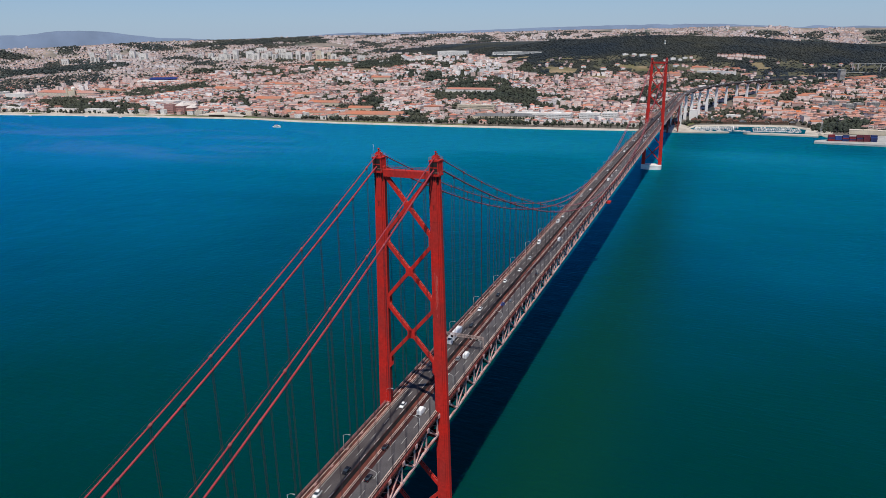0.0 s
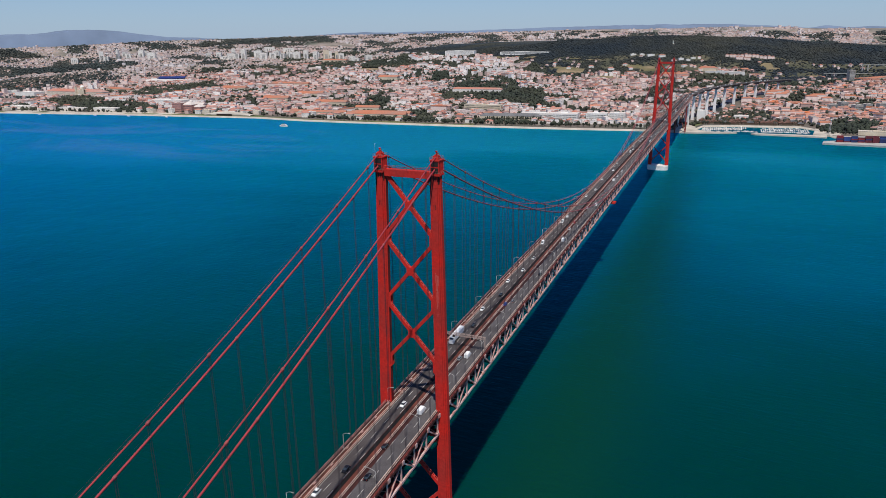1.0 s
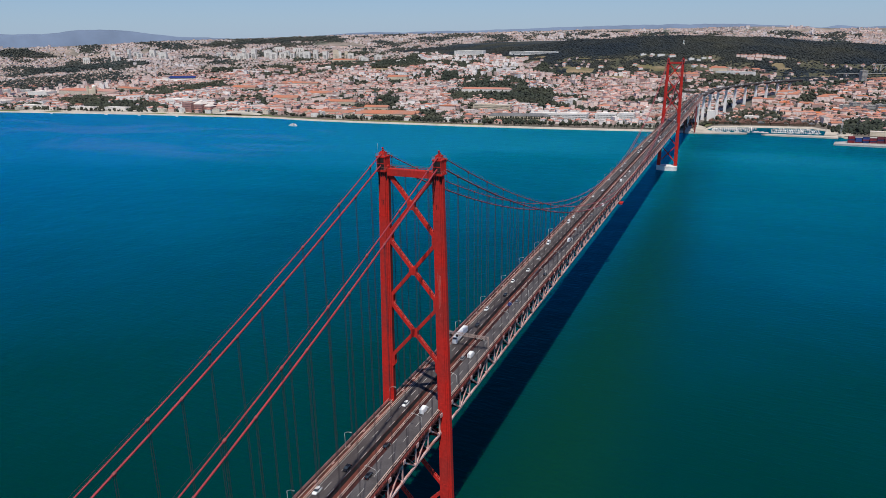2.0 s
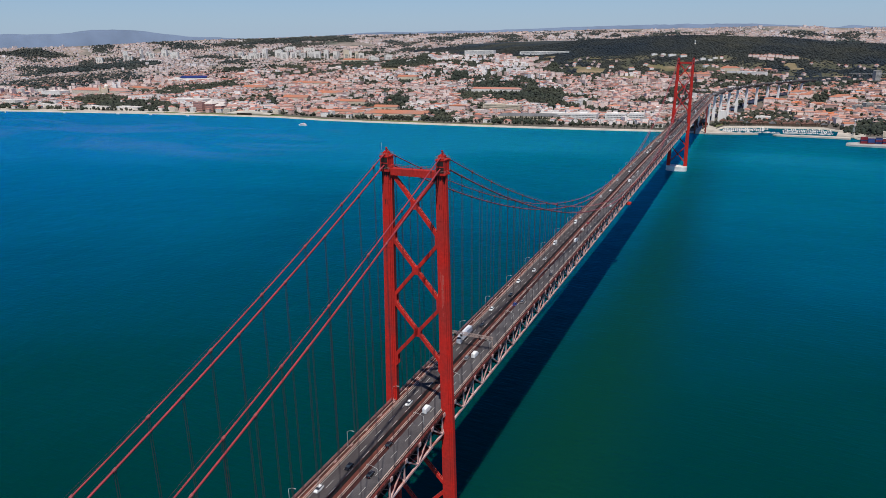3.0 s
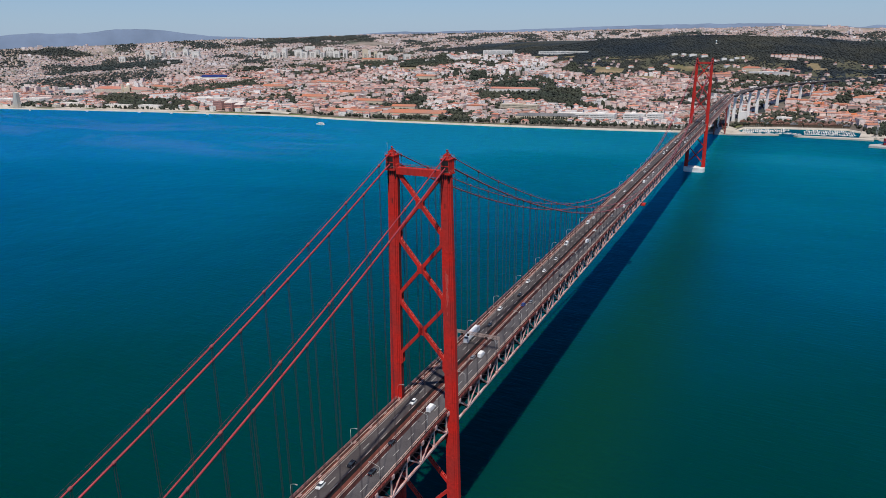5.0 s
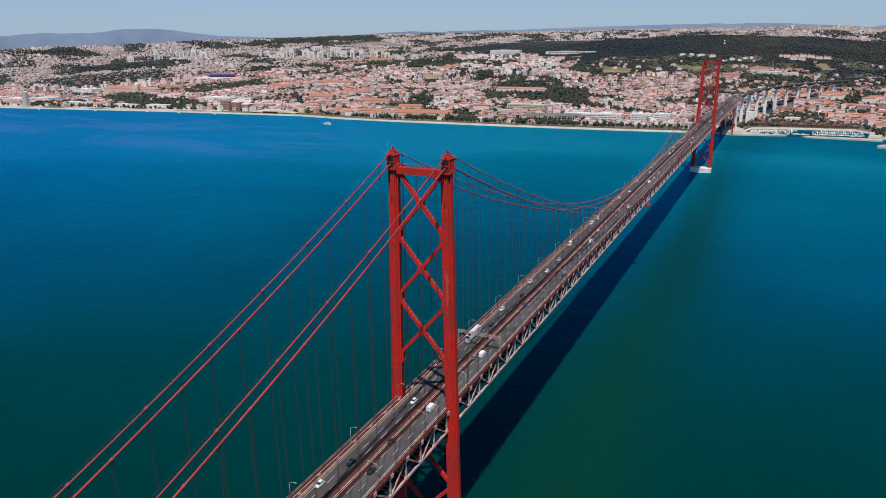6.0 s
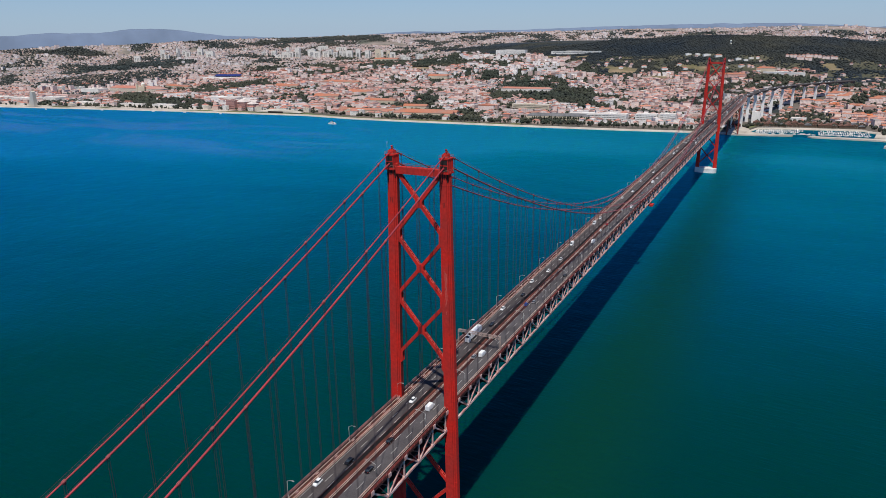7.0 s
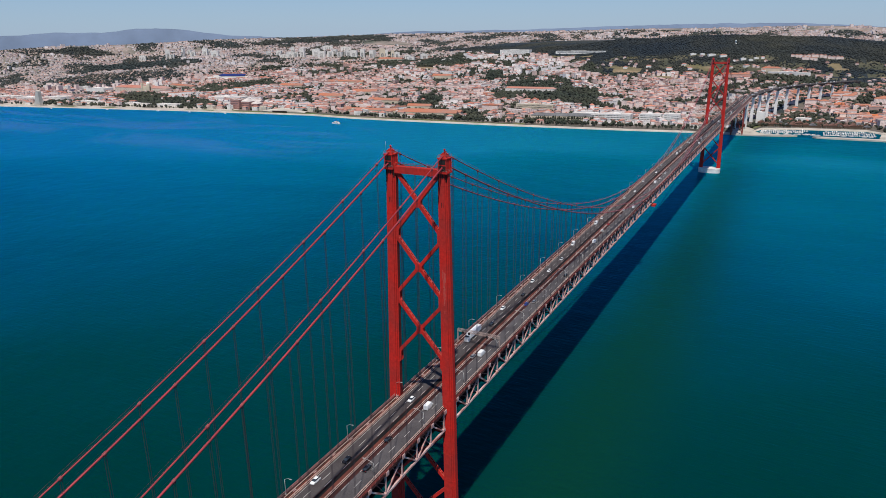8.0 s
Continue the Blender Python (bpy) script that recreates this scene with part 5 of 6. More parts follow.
def viaduct():
    t = thing("viaduct", "curved concrete road viaduct on tall pale tapered piers", "viaduct", kind="structure")
    bm = bmesh.new()
    rows = []
    for k in range(len(VIA) * 6 - 5):
        i, f = min(k // 6, len(VIA) - 2), k / 6 - min(k // 6, len(VIA) - 2)
        a, b = Vector(VIA[i]), Vector(VIA[i + 1])
        p, d = a.lerp(b, f), (b - a).normalized()
        s = Vector((d.y, -d.x))
        z = via_z(k / 6)
        deep = 2.6 + 5.4 * abs(2 * f - 1) ** 2 if f not in (0, 1) else 8.0
        rows.append([bm.verts.new((p.x + s.x * q, p.y + s.y * q, zz)) for q, zz in ((-9.5, z), (9.5, z), (9.5, z - 1.0), (5, z - 1.4), (5, z - deep), (-5, z - deep), (-5, z - 1.4), (-9.5, z - 1.0))])
    for a, b in zip(rows, rows[1:]):
        for i in range(8):
            bm.faces.new((a[i], a[(i + 1) % 8], b[(i + 1) % 8], b[i])).material_index = 1 if i == 0 else 0
    part("girder", mesh("girder", bm, DARK_CONCRETE, ASPHALT), None, t)
    for s in (-1, 1):
        bm = bmesh.new()
        for (xa, ya), (xb, yb), k in zip(VIA, VIA[1:], range(99)):
            d = Vector((xb - xa, yb - ya)).normalized()
            o = Vector((d.y, -d.x)) * s * 9.4
            bar(bm, (xa + o.x, ya + o.y, via_z(k) + 0.5), (xb + o.x, yb + o.y, via_z(k + 1) + 0.5), 0.25, 1.0, side=(-d.y, d.x, 0))
        part("parapet", bm, DARK_CONCRETE, t)
    for k, (x, y) in enumerate(VIA[:-1]):
        zb, zt = ground_z(x, y) - 3, via_z(k) - 7.9
        a, b = Vector(VIA[max(k - 1, 0)]), Vector(VIA[k + 1])
        d = (b - a).normalized()
        bm = bmesh.new()
        lo = [bm.verts.new((x + d.y * p * 3.9 + d.x * q * 1.7, y - d.x * p * 3.9 + d.y * q * 1.7, zb)) for p, q in ((-1, -1), (1, -1), (1, 1), (-1, 1))]
        hi = [bm.verts.new((x + d.y * p * 3.0 + d.x * q * 1.2, y - d.x * p * 3.0 + d.y * q * 1.2, zt)) for p, q in ((-1, -1), (1, -1), (1, 1), (-1, 1))]
        for i in range(4):
            bm.faces.new((lo[i], lo[(i + 1) % 4], hi[(i + 1) % 4], hi[i]))
        bm.faces.new(hi)
        part("pier", bm, WHITEWASH, t)


viaduct()


# ---- lamps along the bridge ----
def street_lamp(x, reach, height):
    """A tapered pole with a bent arm over the lanes and a lamp head at its end."""
    t = thing("street_lamp", "grey steel street lamp with a curved arm on the bridge's edge", "street lamp", "bridge lamps")
    bm = bmesh.new()
    tube(bm, [(0, 0, -0.2), (0, 0, 0.9)], 0.16, 8)
    tube(bm, [(0, 0, 0.9), (0, 0, height - 0.6)], 0.09, 8)
    part("pole", bm, GALVA, t)
    bm = bmesh.new()
    pts = [(0, 0, height - 0.6)] + [(reach * k / 5, 0, height - 0.6 + 0.9 * math.sin(k / 5 * math.pi / 2)) for k in range(1, 6)]
    tube(bm, pts, 0.07, 6)
    part("arm", bm, GALVA, t)
    bm = bmesh.new()
    s = 1 if reach > 0 else -1
    block(bm, min(reach, reach + s * 0.9), max(reach, reach + s * 0.9), -0.2, 0.2, height + 0.15, height + 0.4)
    bmesh.ops.bevel(bm, geom=bm.edges[:], offset=0.06, segments=1, affect="EDGES")
    part("lamp_head", bm, GALVA, t)
    return t


for x, reach, height, start in ((-11.75, 2.2, 7.0, -38.6), (10.2, -3.6, 6.6, -54.0)):
    base = street_lamp(x, reach, height)
    ys = [start + 36.83 * k for k in range(-10, 47) if start + 36.83 * k < TRUSS_END - 10]
    base.matrix_basis = pose(x, ys[0], road_z(ys[0]))
    for y in ys[1:]:
        copy_thing(base, pose(x, y, road_z(y)))

# ---- sign gantry ----
GY = 58.0
GANTRY = material("dull_beige_paint", (0.40, 0.30, 0.26), 0.6, fine=3.0, coarse=0.3, vary=0.3)
gz = road_z(GY)
ga = thing("sign_gantry", "pale beige lattice sign gantry spanning all lanes of the bridge", "gantry", at=(0, GY, gz))
for sx in (-1, 1):
    bm = bmesh.new()
    for dy in (-0.5, 0.5):
        bar(bm, (sx * 11.3, dy, -0.3), (sx * 11.3, dy, 7.6), 0.2)
    for k in range(6):
        bar(bm, (sx * 11.3, -0.5 if k % 2 else 0.5, 0.5 + k * 1.1), (sx * 11.3, 0.5 if k % 2 else -0.5, 1.6 + k * 1.1), 0.12)
    part("post", bm, GANTRY, ga)
bm = bmesh.new()
for dy in (-0.5, 0.5):
    for z in (6.3, 7.5):
        bar(bm, (-11.5, dy, z), (11.5, dy, z), 0.15)
for k in range(16):
    a, b = -11.5 + k * 1.4375, -11.5 + (k + 1) * 1.4375
    for dy in (-0.5, 0.5):
        bar(bm, (a, dy, 6.3 if k % 2 else 7.5), (b, dy, 7.5 if k % 2 else 6.3), 0.1)
    for z in (6.3, 7.5):
        bar(bm, (a, -0.5 if k % 2 else 0.5, z), (b, 0.5 if k % 2 else -0.5, z), 0.1)
part("beam", bm, GANTRY, ga)
for x in (-8.2, -4.9, 4.9, 8.2):
    bm = bmesh.new()
    block(bm, x - 0.6, x + 0.6, -0.75, -0.6, 5.4, 6.6)
    part("lane_signal", bm, DARK, ga)

# ---- vehicles ----
TYRE = material("tyre_rubber", (0.02, 0.02, 0.02), 0.9)


def paint(name, colour):
    return material(name, colour, 0.25, 0.0, fine=3.0, coarse=0.5, vary=0.08, bump=0.0)


PAINTS = {"white": paint("white_car_paint", (0.75, 0.75, 0.74)), "black": paint("black_car_paint", (0.012, 0.012, 0.014)), "grey": paint("grey_car_paint", (0.2, 0.2, 0.21)),
          "blue": paint("blue_car_paint", (0.02, 0.05, 0.25)), "silver": paint("silver_car_paint", (0.5, 0.5, 0.5)), "red": paint("red_car_paint", (0.35, 0.02, 0.02))}


def hull(bm, stations, slot=0):
    """A body along y from cross-sections: y, half width at the bottom, half width at the top, bottom, top."""
    rows = []
    for y, wb, wt, z0, z1 in stations:
        rows.append([bm.verts.new(p) for p in ((-wb, y, z0), (wb, y, z0), (wb * 1.02, y, z0 + (z1 - z0) * 0.6), (wt, y, z1), (-wt, y, z1), (-wb * 1.02, y, z0 + (z1 - z0) * 0.6))])
    for a, b in zip(rows, rows[1:]):
        for i in range(6):
            bm.faces.new((a[i], a[(i + 1) % 6], b[(i + 1) % 6], b[i])).material_index = slot
    bm.faces.new(rows[0]).material_index = slot
    bm.faces.new(rows[-1][::-1]).material_index = slot


def wheels(t, ys, half, r=0.33):
    for y in ys:
        for sx in (-1, 1):
            bm = bmesh.new()
            tube(bm, [(sx * half - 0.11, y, r), (sx * half + 0.11, y, r)], r, 12)
            w = part("wheel", bm, TYRE, t)
            bm = bmesh.new()
            tube(bm, [(sx * (half + 0.1) - 0.03, y, r), (sx * (half + 0.1) + 0.03, y, r)], r * 0.6, 8)
            part("rim", bm, GALVA, w)


LAMP_RED = material("red_tail_lamp", (0.4, 0.01, 0.01), 0.3)


def car(colour):
    t = thing("car", f"{colour} passenger car driving on the bridge roadway", "car", "cars on the bridge")
    bm = bmesh.new()
    hull(bm, [(-2.1, 0.78, 0.74, 0.32, 0.72), (-1.9, 0.86, 0.80, 0.22, 0.95), (-0.9, 0.88, 0.82, 0.2, 0.98), (1.0, 0.88, 0.82, 0.2, 0.95), (1.95, 0.84, 0.76, 0.24, 0.78), (2.15, 0.74, 0.68, 0.32, 0.6)])
    part("body", bm, PAINTS[colour], t)
    bm = bmesh.new()
    hull(bm, [(-1.85, 0.76, 0.60, 0.94, 1.02), (-1.35, 0.78, 0.62, 0.94, 1.38), (0.35, 0.78, 0.62, 0.94, 1.40), (1.15, 0.76, 0.66, 0.93, 0.98)])
    part("glasshouse", bm, GLASS, t)
    bm = bmesh.new()
    block(bm, -0.6, 0.6, -1.3, 0.3, 1.385, 1.45)
    bmesh.ops.bevel(bm, geom=bm.edges[:], offset=0.03, segments=1, affect="EDGES")
    part("roof", bm, PAINTS[colour], t)
    for sx in (-1, 1):
        bm = bmesh.new()
        block(bm, sx * 0.62 - 0.14, sx * 0.62 + 0.14, -2.12, -1.95, 0.6, 0.78)
        part("tail_lamp", bm, LAMP_RED, t)
        bm = bmesh.new()
        block(bm, sx * 0.58 - 0.15, sx * 0.58 + 0.15, 1.98, 2.12, 0.5, 0.62)
        part("headlight", bm, GALVA, t)
    wheels(t, (-1.3, 1.35), 0.8)
    return t


def van():
    t = thing("van", "white panel van driving on the bridge roadway", "van", "vans on the bridge")
    bm = bmesh.new()
    hull(bm, [(-2.7, 0.94, 0.86, 0.35, 2.2), (-2.6, 0.98, 0.90, 0.25, 2.35), (1.1, 0.98, 0.90, 0.25, 2.35), (1.9, 0.96, 0.84, 0.25, 1.3), (2.6, 0.90, 0.78, 0.3, 1.1), (2.75, 0.8, 0.7, 0.4, 0.8)])
    part("body", bm, PAINTS["white"], t)
    bm = bmesh.new()
    v = [bm.verts.new(p) for p in ((-0.82, 1.25, 2.24), (0.82, 1.25, 2.24), (0.80, 1.93, 1.38), (-0.80, 1.93, 1.38))]
    bm.faces.new(v)
    w = bmesh.ops.extrude_face_region(bm, geom=bm.faces[:])
    bmesh.ops.translate(bm, verts=[g for g in w["geom"] if isinstance(g, bmesh.types.BMVert)], vec=(0, 0.03, 0.04))
    part("windscreen", bm, GLASS, t)
    wheels(t, (-1.7, 1.7), 0.88, 0.36)
    return t


def truck():
    t = thing("truck", "white articulated truck with a box trailer on the bridge roadway", "truck", "trucks on the bridge")
    bm = bmesh.new()
    block(bm, -1.25, 1.25, -6.8, 6.2, 1.2, 3.9)
    bmesh.ops.bevel(bm, geom=bm.edges[:], offset=0.06, segments=1, affect="EDGES")
    part("trailer", bm, PAINTS["white"], t)
    bm = bmesh.new()
    hull(bm, [(6.6, 1.2, 1.15, 0.5, 3.5), (7.4, 1.22, 1.15, 0.5, 3.5), (8.6, 1.22, 1.1, 0.4, 2.6), (8.8, 1.15, 1.05, 0.4, 1.9)])
    part("cab", bm, PAINTS["white"], t)
    bm = bmesh.new()
    bar(bm, (0, 7.75, 3.35), (0, 8.55, 2.68), 2.0, 0.1, side=(1, 0, 0))
    part("windscreen", bm, GLASS, t)
    bm = bmesh.new()
    block(bm, -0.5, 0.5, -6.6, 8.4, 0.75, 1.2)
    part("chassis", bm, DARK, t)
    wheels(t, (-5.6, -4.4, -3.2, 4.4, 7.9), 1.05, 0.5)
    return t


first = {}


def drive(kind, x, y):
    """Traffic keeps to the right: northward on the east lanes, southward on the west ones."""
    z = road_z(y) + 0.012
    slope = math.degrees(math.atan((road_z(y + 2) - road_z(y - 2)) / 4))
    m = pose(x, y, z, slope, 0, 0) if x > 0 else pose(x, y, z, -slope, 0, 180)
    if kind not in first:
        first[kind] = van() if kind == "van" else truck() if kind == "truck" else car(kind)
        first[kind].matrix_basis = m
    else:
        copy_thing(first[kind], m)


for kind, x, y in (("white", -4.2, -2), ("van", 5.2, -4), ("white", -7.2, -65), ("black", -4.2, -50), ("black", 5.3, -51), ("black", 2.5, -32), ("white", -7.2, 107), ("white", -7.2, 155), ("black", -4.2, 131), ("blue", 2.6, 118.5),
                   ("black", -4.2, 84), ("van", 5.3, 50), ("grey", 2.6, 46), ("truck", -7.2, 68), ("grey", 5.3, 124), ("silver", -4.2, 204), ("van", -7.2, 240), ("van", 5.3, 252), ("white", 2.6, 284), ("white", -4.2, 178),
                   ("black", 8.2, 174), ("white", 2.6, 355), ("white", -7.2, 482), ("van", 8.2, 368), ("silver", -7.2, -118), ("black", 8.2, -95), ("white", 5.3, -130), ("grey", -4.2, -160)):
    drive(kind, x, y)
r = random.Random(21)
y = 300.0
while y < TRUSS_END - 30:
    for x in (-7.2, -4.2, 2.6, 5.3, 8.5):
        if r.random() < 0.27:
            drive(r.choice(("white", "white", "silver", "grey", "black", "white", "van", "red")), x, y + r.uniform(-6, 6))
    y += 26
for k in range(44):                                  # traffic on the viaduct
    u = r.uniform(0.2, len(VIA) - 1.2)
    a, b = Vector(VIA[int(u)]), Vector(VIA[int(u) + 1])
    p, d = a.lerp(b, u % 1), (b - a).normalized()
    lane = r.choice((-6.5, -3.2, 3.2, 6.5))
    copy_thing(first[r.choice(("white", "white", "silver", "grey", "black", "van"))], pose(p.x + d.y * lane, p.y - d.x * lane, via_z(u) + 0.06, 0, 0, math.degrees(math.atan2(-d.x, d.y)) + (0 if lane > 0 else 180)))

# ---- inspection carriage under the truss ----
tc = thing("inspection_carriage", "red maintenance carriage hanging under the truss edge", "maintenance carriage", at=(11.7, 437, low_z(437)))
bm = bmesh.new()
block(bm, -1.0, 3.2, -4.0, 4.0, -3.0, -1.6)
part("platform", bm, RED, tc)
for y in (-3.5, 3.5):
    bm = bmesh.new()
    bar(bm, (0, y, -1.6), (0, y, 0.2), 0.3)
    part("hanger_bar", bm, RED_DARK, tc)

# ---- side piers under the truss ----
for y, x0 in ((NORTH_END, 10), (1596.0, 10), (-SIDE, 10)):
    sp = thing("side_pier", "dark steel trestle carrying the truss near the shore", "bridge pier", "side piers", at=(0, y, 0))
    base = max(ground_z(0, y), 0.0) - 4 if y > 1000 else -5
    top = low_z(y) - 0.1
    for sx in (-1, 1):
        bm = bmesh.new()
        bar(bm, (sx * 12, 0, base), (sx * 11, 0, top), 3.0)
        part("column", bm, CONCRETE if y == 1596.0 else RED_DARK, sp)
        bm = bmesh.new()
        bar(bm, (-sx * 10.5, 0, base + 8), (sx * 10, 0, top - 8), 1.2)
        part("brace", bm, RED_DARK, sp)
    bm = bmesh.new()
    block(bm, -12, 12, -1.4, 1.4, top - 3, top)
    part("cap_beam", bm, RED_DARK, sp)


# ---- marina, quays and harbour ----
def slab(name, corners, z0, z1, mat, label, category="quay"):
    bm = bmesh.new()
    lo, hi = [bm.verts.new((x, y, z0)) for x, y in corners], [bm.verts.new((x, y, z1)) for x, y in corners]
    n = len(corners)
    bm.faces.new(hi)
    for k in range(n):
        bm.faces.new((lo[k], lo[(k + 1) % n], hi[(k + 1) % n], hi[k]))
    return single(name, bm, [mat], label, category, "structure")


slab("quay_1", [(-12, 1496), (19, 1494), (116, 1518), (126, 1526), (116, 1531), (59, 1524), (33, 1559), (19, 1558)], -5, 3.0, PAVING, "pale paved breakwater in front of the marina")
slab("quay_2", [(156, 1519), (164, 1511), (286, 1509), (311, 1505), (313, 1535), (280, 1531), (168, 1526)], -5, 3.0, PAVING, "pale paved breakwater beyond the marina mouth")
slab("quay_3", [(293, 1407), (425, 1398), (948, 1393), (1010, 1594), (615, 1570), (331, 1528), (332, 1457), (297, 1433)], -5, 3.6, GREY, "wide concrete container quay at the river")
slab("quay_4", [(286, 1538), (342, 1535), (349, 1598), (300, 1646)], -1, 3.7, PAVING, "pale paved apron beside the marina")
slab("quay_5", [(-14, 1516), (25, 1523), (32, 1594), (11, 1638), (-16, 1595)], -1, 3.7, PAVING, "pale paved apron under the bridge")
slab("pontoon_1", [(44, 1576), (138, 1603), (138, 1606), (44, 1578)], -0.5, 0.8, GALVA, "long floating marina pontoon", "pontoon")
slab("pontoon_2", [(47, 1603), (148, 1630), (148, 1633), (47, 1607)], -0.5, 0.8, GALVA, "long floating marina pontoon", "pontoon")
slab("pontoon_3", [(178, 1578), (285, 1592), (285, 1595), (178, 1581)], -0.5, 0.8, GALVA, "long floating marina pontoon", "pontoon")
slab("pontoon_4", [(178, 1620), (285, 1634), (285, 1637), (178, 1623)], -0.5, 0.8, GALVA, "long floating marina pontoon", "pontoon")


def sailing_boat():
    t = thing("sailing_boat", "small white moored sailing boat with a bare mast", "boat", "marina boats")
    bm = bmesh.new()
    hull(bm, [(-5.0, 1.0, 1.3, -0.2, 1.1), (-2.0, 1.3, 1.7, -0.4, 1.1), (2.0, 1.1, 1.5, -0.4, 1.2), (5.2, 0.1, 0.2, 0.2, 1.5)])
    part("hull", bm, WHITE, t)
    bm = bmesh.new()
    hull(bm, [(-1.5, 0.9, 0.8, 1.1, 1.7), (1.8, 0.7, 0.5, 1.1, 1.6)])
    part("cabin", bm, WHITE, t)
    bm = bmesh.new()
    tube(bm, [(0, 0.8, 1.1), (0, 0.8, 13)], 0.09, 6)
    part("mast", bm, GALVA, t)
    bm = bmesh.new()
    tube(bm, [(0, 0.8, 2.4), (0, -3.4, 2.4)], 0.16, 6)
    part("boom", bm, BLUE, t)
    return t


def motor_boat():
    t = thing("motor_boat", "white moored motor yacht with a low cabin", "boat", "marina boats")
    bm = bmesh.new()
    hull(bm, [(-5.5, 1.6, 1.8, -0.3, 1.4), (1.0, 1.6, 1.9, -0.4, 1.5), (6.0, 0.1, 0.3, 0.3, 2.0)])
    part("hull", bm, WHITE, t)
    bm = bmesh.new()
    hull(bm, [(-3.5, 1.4, 1.2, 1.4, 3.2), (0.5, 1.3, 1.1, 1.4, 3.1), (2.4, 1.0, 0.7, 1.5, 1.9)])
    part("cabin", bm, WHITE, t)
    bm = bmesh.new()
    block(bm, -1.36, 1.36, -3.0, 0.4, 2.1, 2.8)
    part("window_band", bm, GLASS, t)
    return t


r = random.Random(8)
boats = []
for x0, x1, y0, tilt in ((48, 138, 1578, 0.28), (50, 148, 1606, 0.24), (180, 284, 1581, 0.12), (180, 284, 1622, 0.12)):
    x = x0
    while x < x1:
        for s in (-1, 1):
            if r.random() < 0.92:
                boats.append((x, y0 + (x - x0) * tilt + s * 9.5 + 1.5, r.random() < 0.6, 180 if s > 0 else 0))
        x += r.uniform(3.9, 5.4)
for k in range(34):
    x = r.uniform(48, 278)
    boats.append((x, 1541 + 0.13 * (x - 48) + r.uniform(0, 13), r.random() < 0.5, r.choice((80, 90, 100))))
kinds = {}
for x, y, sails, turn in boats:
    m = pose(x, y, 0, 0, 0, turn + r.uniform(-4, 4))
    if sails not in kinds:
        kinds[sails] = sailing_boat() if sails else motor_boat()
        kinds[sails].matrix_basis = m
    else:
        copy_thing(kinds[sails], m @ Matrix.Scale(r.uniform(0.65, 1.05), 4))

# old dock sheds behind the marina
SHED_ROOF = material("dull_brown_roof", (0.19, 0.10, 0.075), 0.9, fine=0.6, coarse=0.05, vary=0.4, bump=0.0)
# the walls' bark brown stands in for the shade under the roofs
for k in range(34):
    building("dock_shed", 40 + (k % 17) * 14.5, 1676 + 1.9 * (k % 17) + 3 * math.sin(k) + 34 * (k // 17), 9 + 4 * (k * 7 % 3), 18, 4.2 + 0.7 * (k * 5 % 4), 0.05 * (k % 3), 3 if k % 3 else 2, TRUNK, "low dock shed with shade-dark walls and a dull brown roof behind the marina", "shed", "marina sheds", roof_mat=SHED_ROOF if k % 4 else SLATE)
building("boat_hall", 134, 1801, 36, 22, 9, -0.1, 2, WHITE, "white flat-roofed hall behind the marina", "hall")
building("anchor_house", 35, 1742, 20, 24, 26, 0.0, 2, WHITE, "tall white concrete anchor block beside the viaduct", "bridge anchorage")

building("harbour_hall", 424, 1562, 92, 16, 9, -0.1, 2, CREAM, "long pale harbour hall behind the container quay", "hall")

# containers
COLOURS = {"red": (0.20, 0.022, 0.028), "blue": (0.03, 0.06, 0.20), "maroon": (0.12, 0.025, 0.035), "navy": (0.02, 0.03, 0.10)}
cans = {}
for word, colour in COLOURS.items():
    t = thing("shipping_container", f"stacked {word} steel shipping container on the quay", "container", "stacked containers")
    bm = bmesh.new()
    block(bm, -6.1, 6.1, -1.22, 1.22, 0, 2.6)
    for k in range(20):
        x = -5.8 + k * 0.61
        for s in (-1, 1):
            block(bm, x - 0.13, x + 0.13, s * 1.24 - 0.03, s * 1.24 + 0.03, 0.15, 2.45)
    part("box", bm, material(word + "_container_paint", colour, 0.6, fine=1.0, coarse=0.2, vary=0.3, bump=0.0), t)
    bm = bmesh.new()
    block(bm, 6.1, 6.16, -1.1, 1.1, 0.1, 2.5)
    part("door", bm, GALVA, t)
    cans[word] = t
used = set()
r = random.Random(3)
for stack in range(7):
    for row in range(4):
        for level in range(r.randint(3, 5)):
            word = ("red", "blue", "navy", "red", "maroon", "maroon", "navy")[stack] if r.random() < 0.75 else r.choice(list(COLOURS))
            m = pose(327 + stack * 13.4, 1428 + row * 2.7 + stack * 2.0, 3.6 + level * 2.62, 0, 0, 8)
            if word in used:
                copy_thing(cans[word], m)
            else:
                used.add(word)
                cans[word].matrix_basis = m


def crane(x, y, h, label):
    t = thing("harbour_crane", label, "crane", at=(x, y, ground_z(x, y) if y > 1500 else 3.6))
    bm = bmesh.new()
    for dx in (-1.5, 1.5):
        for dy in (-1.5, 1.5):
            bar(bm, (dx, dy, -1), (dx * 0.4, dy * 0.4, h), 0.5)
    for k in range(5):
        z = h * (k + 0.5) / 5
        w = 1.5 - 0.9 * z / h
        block(bm, -w, w, -w, w, z - 0.2, z + 0.2)
    part("tower", bm, GALVA, t)
    bm = bmesh.new()
    bar(bm, (-4, 0, h + 0.5), (9, 0, h + 3), 0.8)
    part("jib", bm, GALVA, t)
    bm = bmesh.new()
    block(bm, -1.3, 1.3, -1.2, 1.2, h - 1, h + 1.5)
    part("cabin", bm, WHITE, t)


crane(319, 1547, 34, "pale grey dockside crane standing near the marina")

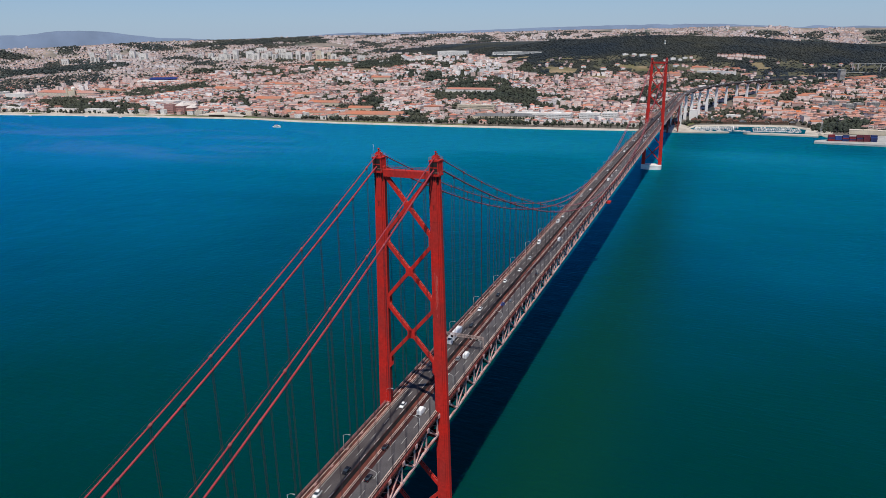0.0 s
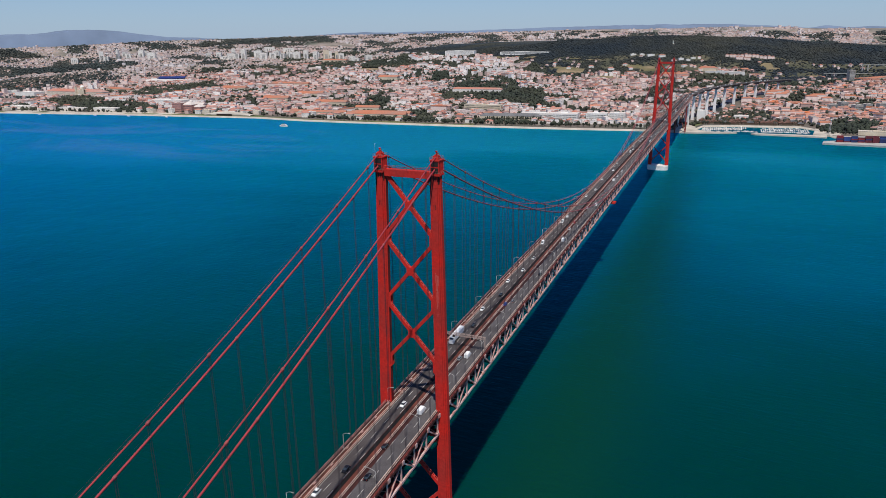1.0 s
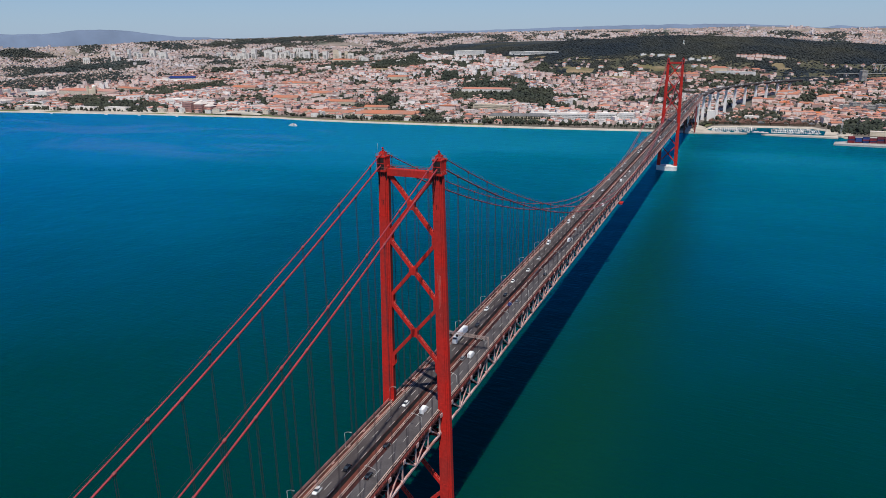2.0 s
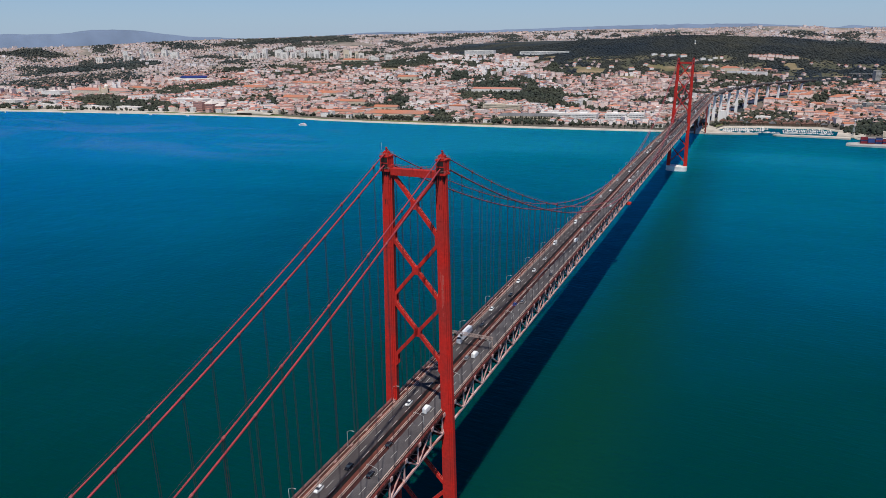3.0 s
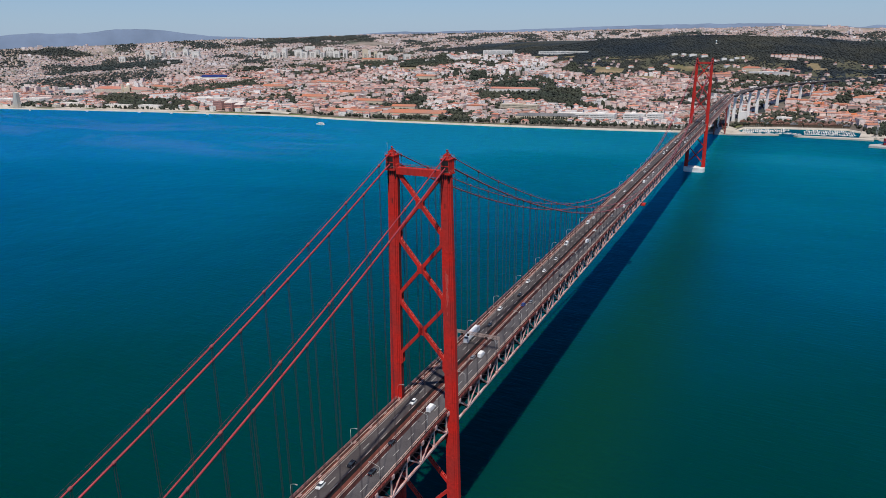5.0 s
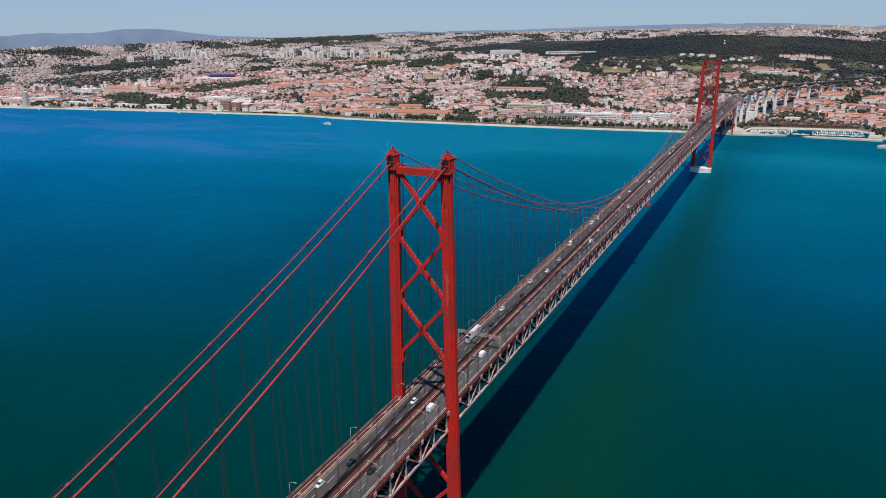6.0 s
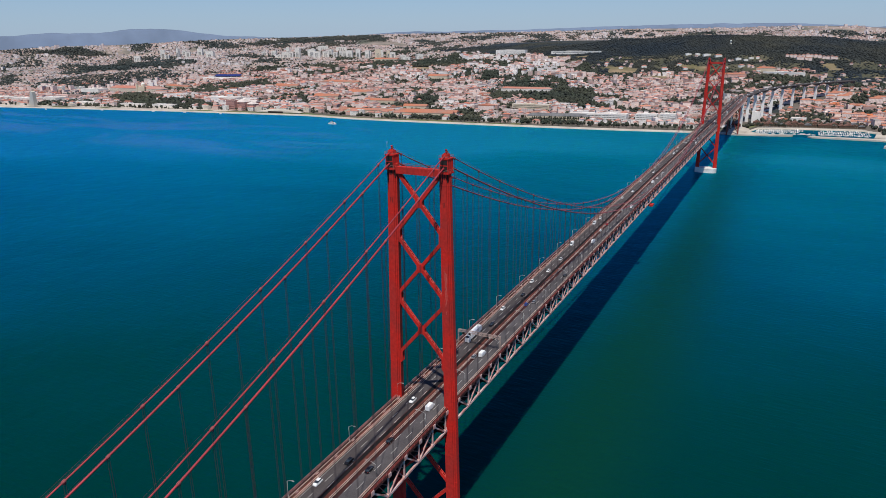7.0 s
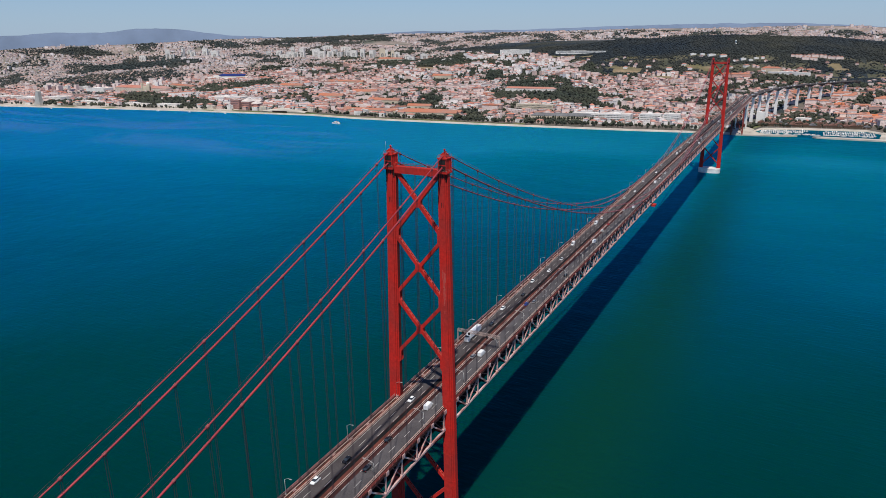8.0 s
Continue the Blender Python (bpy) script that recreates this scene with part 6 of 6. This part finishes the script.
# ---- ferry and moored craft in the river ----
fe = thing("ferry", "small white passenger ferry on the river", "ferry", at=(-995, 1312, 0), turn=84)
fe.scale = (0.8, 0.8, 0.8)
bm = bmesh.new()
hull(bm, [(-17, 3.6, 4.2, -1, 2.2), (8, 3.8, 4.4, -1, 2.4), (17, 0.4, 0.8, 0, 3.4)])
part("hull", bm, WHITE, fe)
for z0, z1, y0, y1, w in ((2.4, 5.0, -15, 9, 3.6), (5.0, 7.4, -12, 6, 3.1)):
    bm = bmesh.new()
    block(bm, -w, w, y0, y1, z0, z1)
    d = part("deck_house", bm, WHITE, fe)
    bm = bmesh.new()
    block(bm, -w - 0.06, w + 0.06, y0 + 0.8, y1 - 0.8, z0 + 0.9, z1 - 0.5)
    part("window_band", bm, GLASS, d)
bm = bmesh.new()
tube(bm, [(0, -4, 7.4), (0, -4, 10.5)], 0.8, 8)
part("funnel", bm, PAINTS["red"], fe)
for x, y, turn in ((-2151, 1273, 70), (-1936, 1325, 95), (-1610, 1374, 90), (-1473, 1389, 80), (-1735, 1360, 100), (-2388, 1236, 90)):
    copy_thing(kinds[False], pose(x, y, 0, 0, 0, turn) @ Matrix.Scale(1.0, 4))

# low swelling white river museum
mu = thing("river_museum", "low swelling pale stone museum with a shade-dark mouth at the river", "museum", at=(-1300, 1470, 3.2), turn=6)
bm = bmesh.new()
rows = []
for k in range(25):
    x = -80 + 160 * k / 24
    e = max(0.0, 1 - (x / 80) ** 2)
    rows.append([bm.verts.new((x, y, z)) for y, z in ((-16, 0), (-19, 2 + 5 * e ** 1.5), (-8, 3 + 9 * e), (6, 2.5 + 7 * e), (20, 0))])
for a, b in zip(rows, rows[1:]):
    for i in range(4):
        bm.faces.new((a[i], a[i + 1], b[i + 1], b[i])).smooth = True
part("shell", bm, PAVING, mu)
# a near-black block stands in for the shade beneath the shell
bm = bmesh.new()
block(bm, -34, 18, -19.6, -16.5, 0.6, 5.6)
part("mouth", bm, DARK, mu)


# ---- arched road bridge in the valley ----
ab = thing("arch_bridge", "weathered concrete arch bridge crossing a green valley", "bridge", at=(568, 2873, ground_z(568, 2873)), turn=4)
bm = bmesh.new()
block(bm, -25, 300, -4, 4, 24.6, 25.8)
part("deck", bm, GREY, ab)
for c in (36, 117, 198):
    bm = bmesh.new()
    pts = [(c + 33 * math.cos(a), 0, 1 + 22 * math.sin(a)) for a in [math.pi * k / 16 for k in range(17)]]
    for p, q in zip(pts, pts[1:]):
        bar(bm, p, q, 5, 1.3)
    part("arch", bm, GREY, ab)
for x in (-18, 0, 76, 157, 238):
    bm = bmesh.new()
    block(bm, x - 1.8, x + 1.8, -3.5, 3.5, -30, 24.6)
    part("pier", bm, GREY, ab)
sv = thing("slip_road", "grey elevated road on short columns below a wooded slope", "elevated road", at=(480, 2796, ground_z(480, 2796)), turn=6)
bm = bmesh.new()
rows = []
for k in range(21):
    x = -66 + 11 * k
    y = 0.0011 * (x + 66) ** 2
    rows.append([bm.verts.new((x, y + dy, z)) for dy, z in ((-4.5, 7.6), (-4.5, 9.0), (4.5, 9.0), (4.5, 7.6))])
for p, q in zip(rows, rows[1:]):
    for k in range(4):
        bm.faces.new((p[k], q[k], q[(k + 1) % 4], p[(k + 1) % 4]))
part("deck", bm, GREY, sv)
for k in range(1, 20, 3):
    x = -66 + 11 * k
    bm = bmesh.new()
    block(bm, x - 1, x + 1, 0.0011 * (x + 66) ** 2 - 3, 0.0011 * (x + 66) ** 2 + 3, -20, 7.6)
    part("pier", bm, GREY, sv)


# ---- trees along the promenade ----
def tree(seed):
    t = thing("tree", "round dark green tree on the riverside promenade", "tree", "promenade trees")
    rr = random.Random(seed)
    bm = bmesh.new()
    tube(bm, [(0, 0, -0.5), (0.1, 0, 1.6), (0, 0.1, 3.4)], 0.28, 7)
    for k in range(4):
        a = k * 1.6 + rr.random()
        bar(bm, (0, 0, 2.4), (1.7 * math.cos(a), 1.7 * math.sin(a), 4.6), 0.16)
    part("trunk", bm, TRUNK, t)
    bm = bmesh.new()
    for k in range(16):
        a, z = rr.uniform(0, 6.28), rr.uniform(3.2, 7.4)
        reach = rr.uniform(0.4, 2.8) * (1 - abs(z - 5) / 4)
        res = bmesh.ops.create_icosphere(bm, subdivisions=1, radius=rr.uniform(0.7, 1.4))
        for v in res["verts"]:
            v.co = v.co * rr.uniform(0.75, 1.25) + Vector((reach * math.cos(a), reach * math.sin(a), z))
    part("crown", bm, LEAF, t)
    return t


r = random.Random(14)
models = [tree(k) for k in range(3)]
free = set(range(3))
x = -960.0
while x < -30:
    for row in (0, 1):
        if r.random() < 0.75:
            px, py = x + r.uniform(-4, 4), shore_y(x) + 24 + row * 18 + r.uniform(-3, 3)
            k = r.randrange(3)
            m = pose(px, py, ground_z(px, py), 0, 0, r.uniform(0, 360))
            if k in free:
                free.discard(k)
                models[k].matrix_basis = m
            else:
                copy_thing(models[k], m @ Matrix.Scale(r.uniform(1.0, 1.7), 4))
    x += 14
for k in range(30):
    f = k / 29
    px, py = -508 + 139 * f + r.uniform(-2, 2), 1559 + 47 * f + r.uniform(-2, 2)
    copy_thing(models[k % 3], pose(px, py, ground_z(px, py), 0, 0, r.uniform(0, 360)) @ Matrix.Diagonal((0.8, 0.8, r.uniform(1.3, 1.8), 1)))
for k in range(46):
    px, py = (r.uniform(308, 354), r.uniform(1566, 1688)) if k < 26 else (r.uniform(40, 110), r.uniform(1654, 1662))
    copy_thing(models[k % 3], pose(px, py, ground_z(px, py), 0, 0, r.uniform(0, 360)) @ Matrix.Scale(r.uniform(0.7, 1.2), 4))
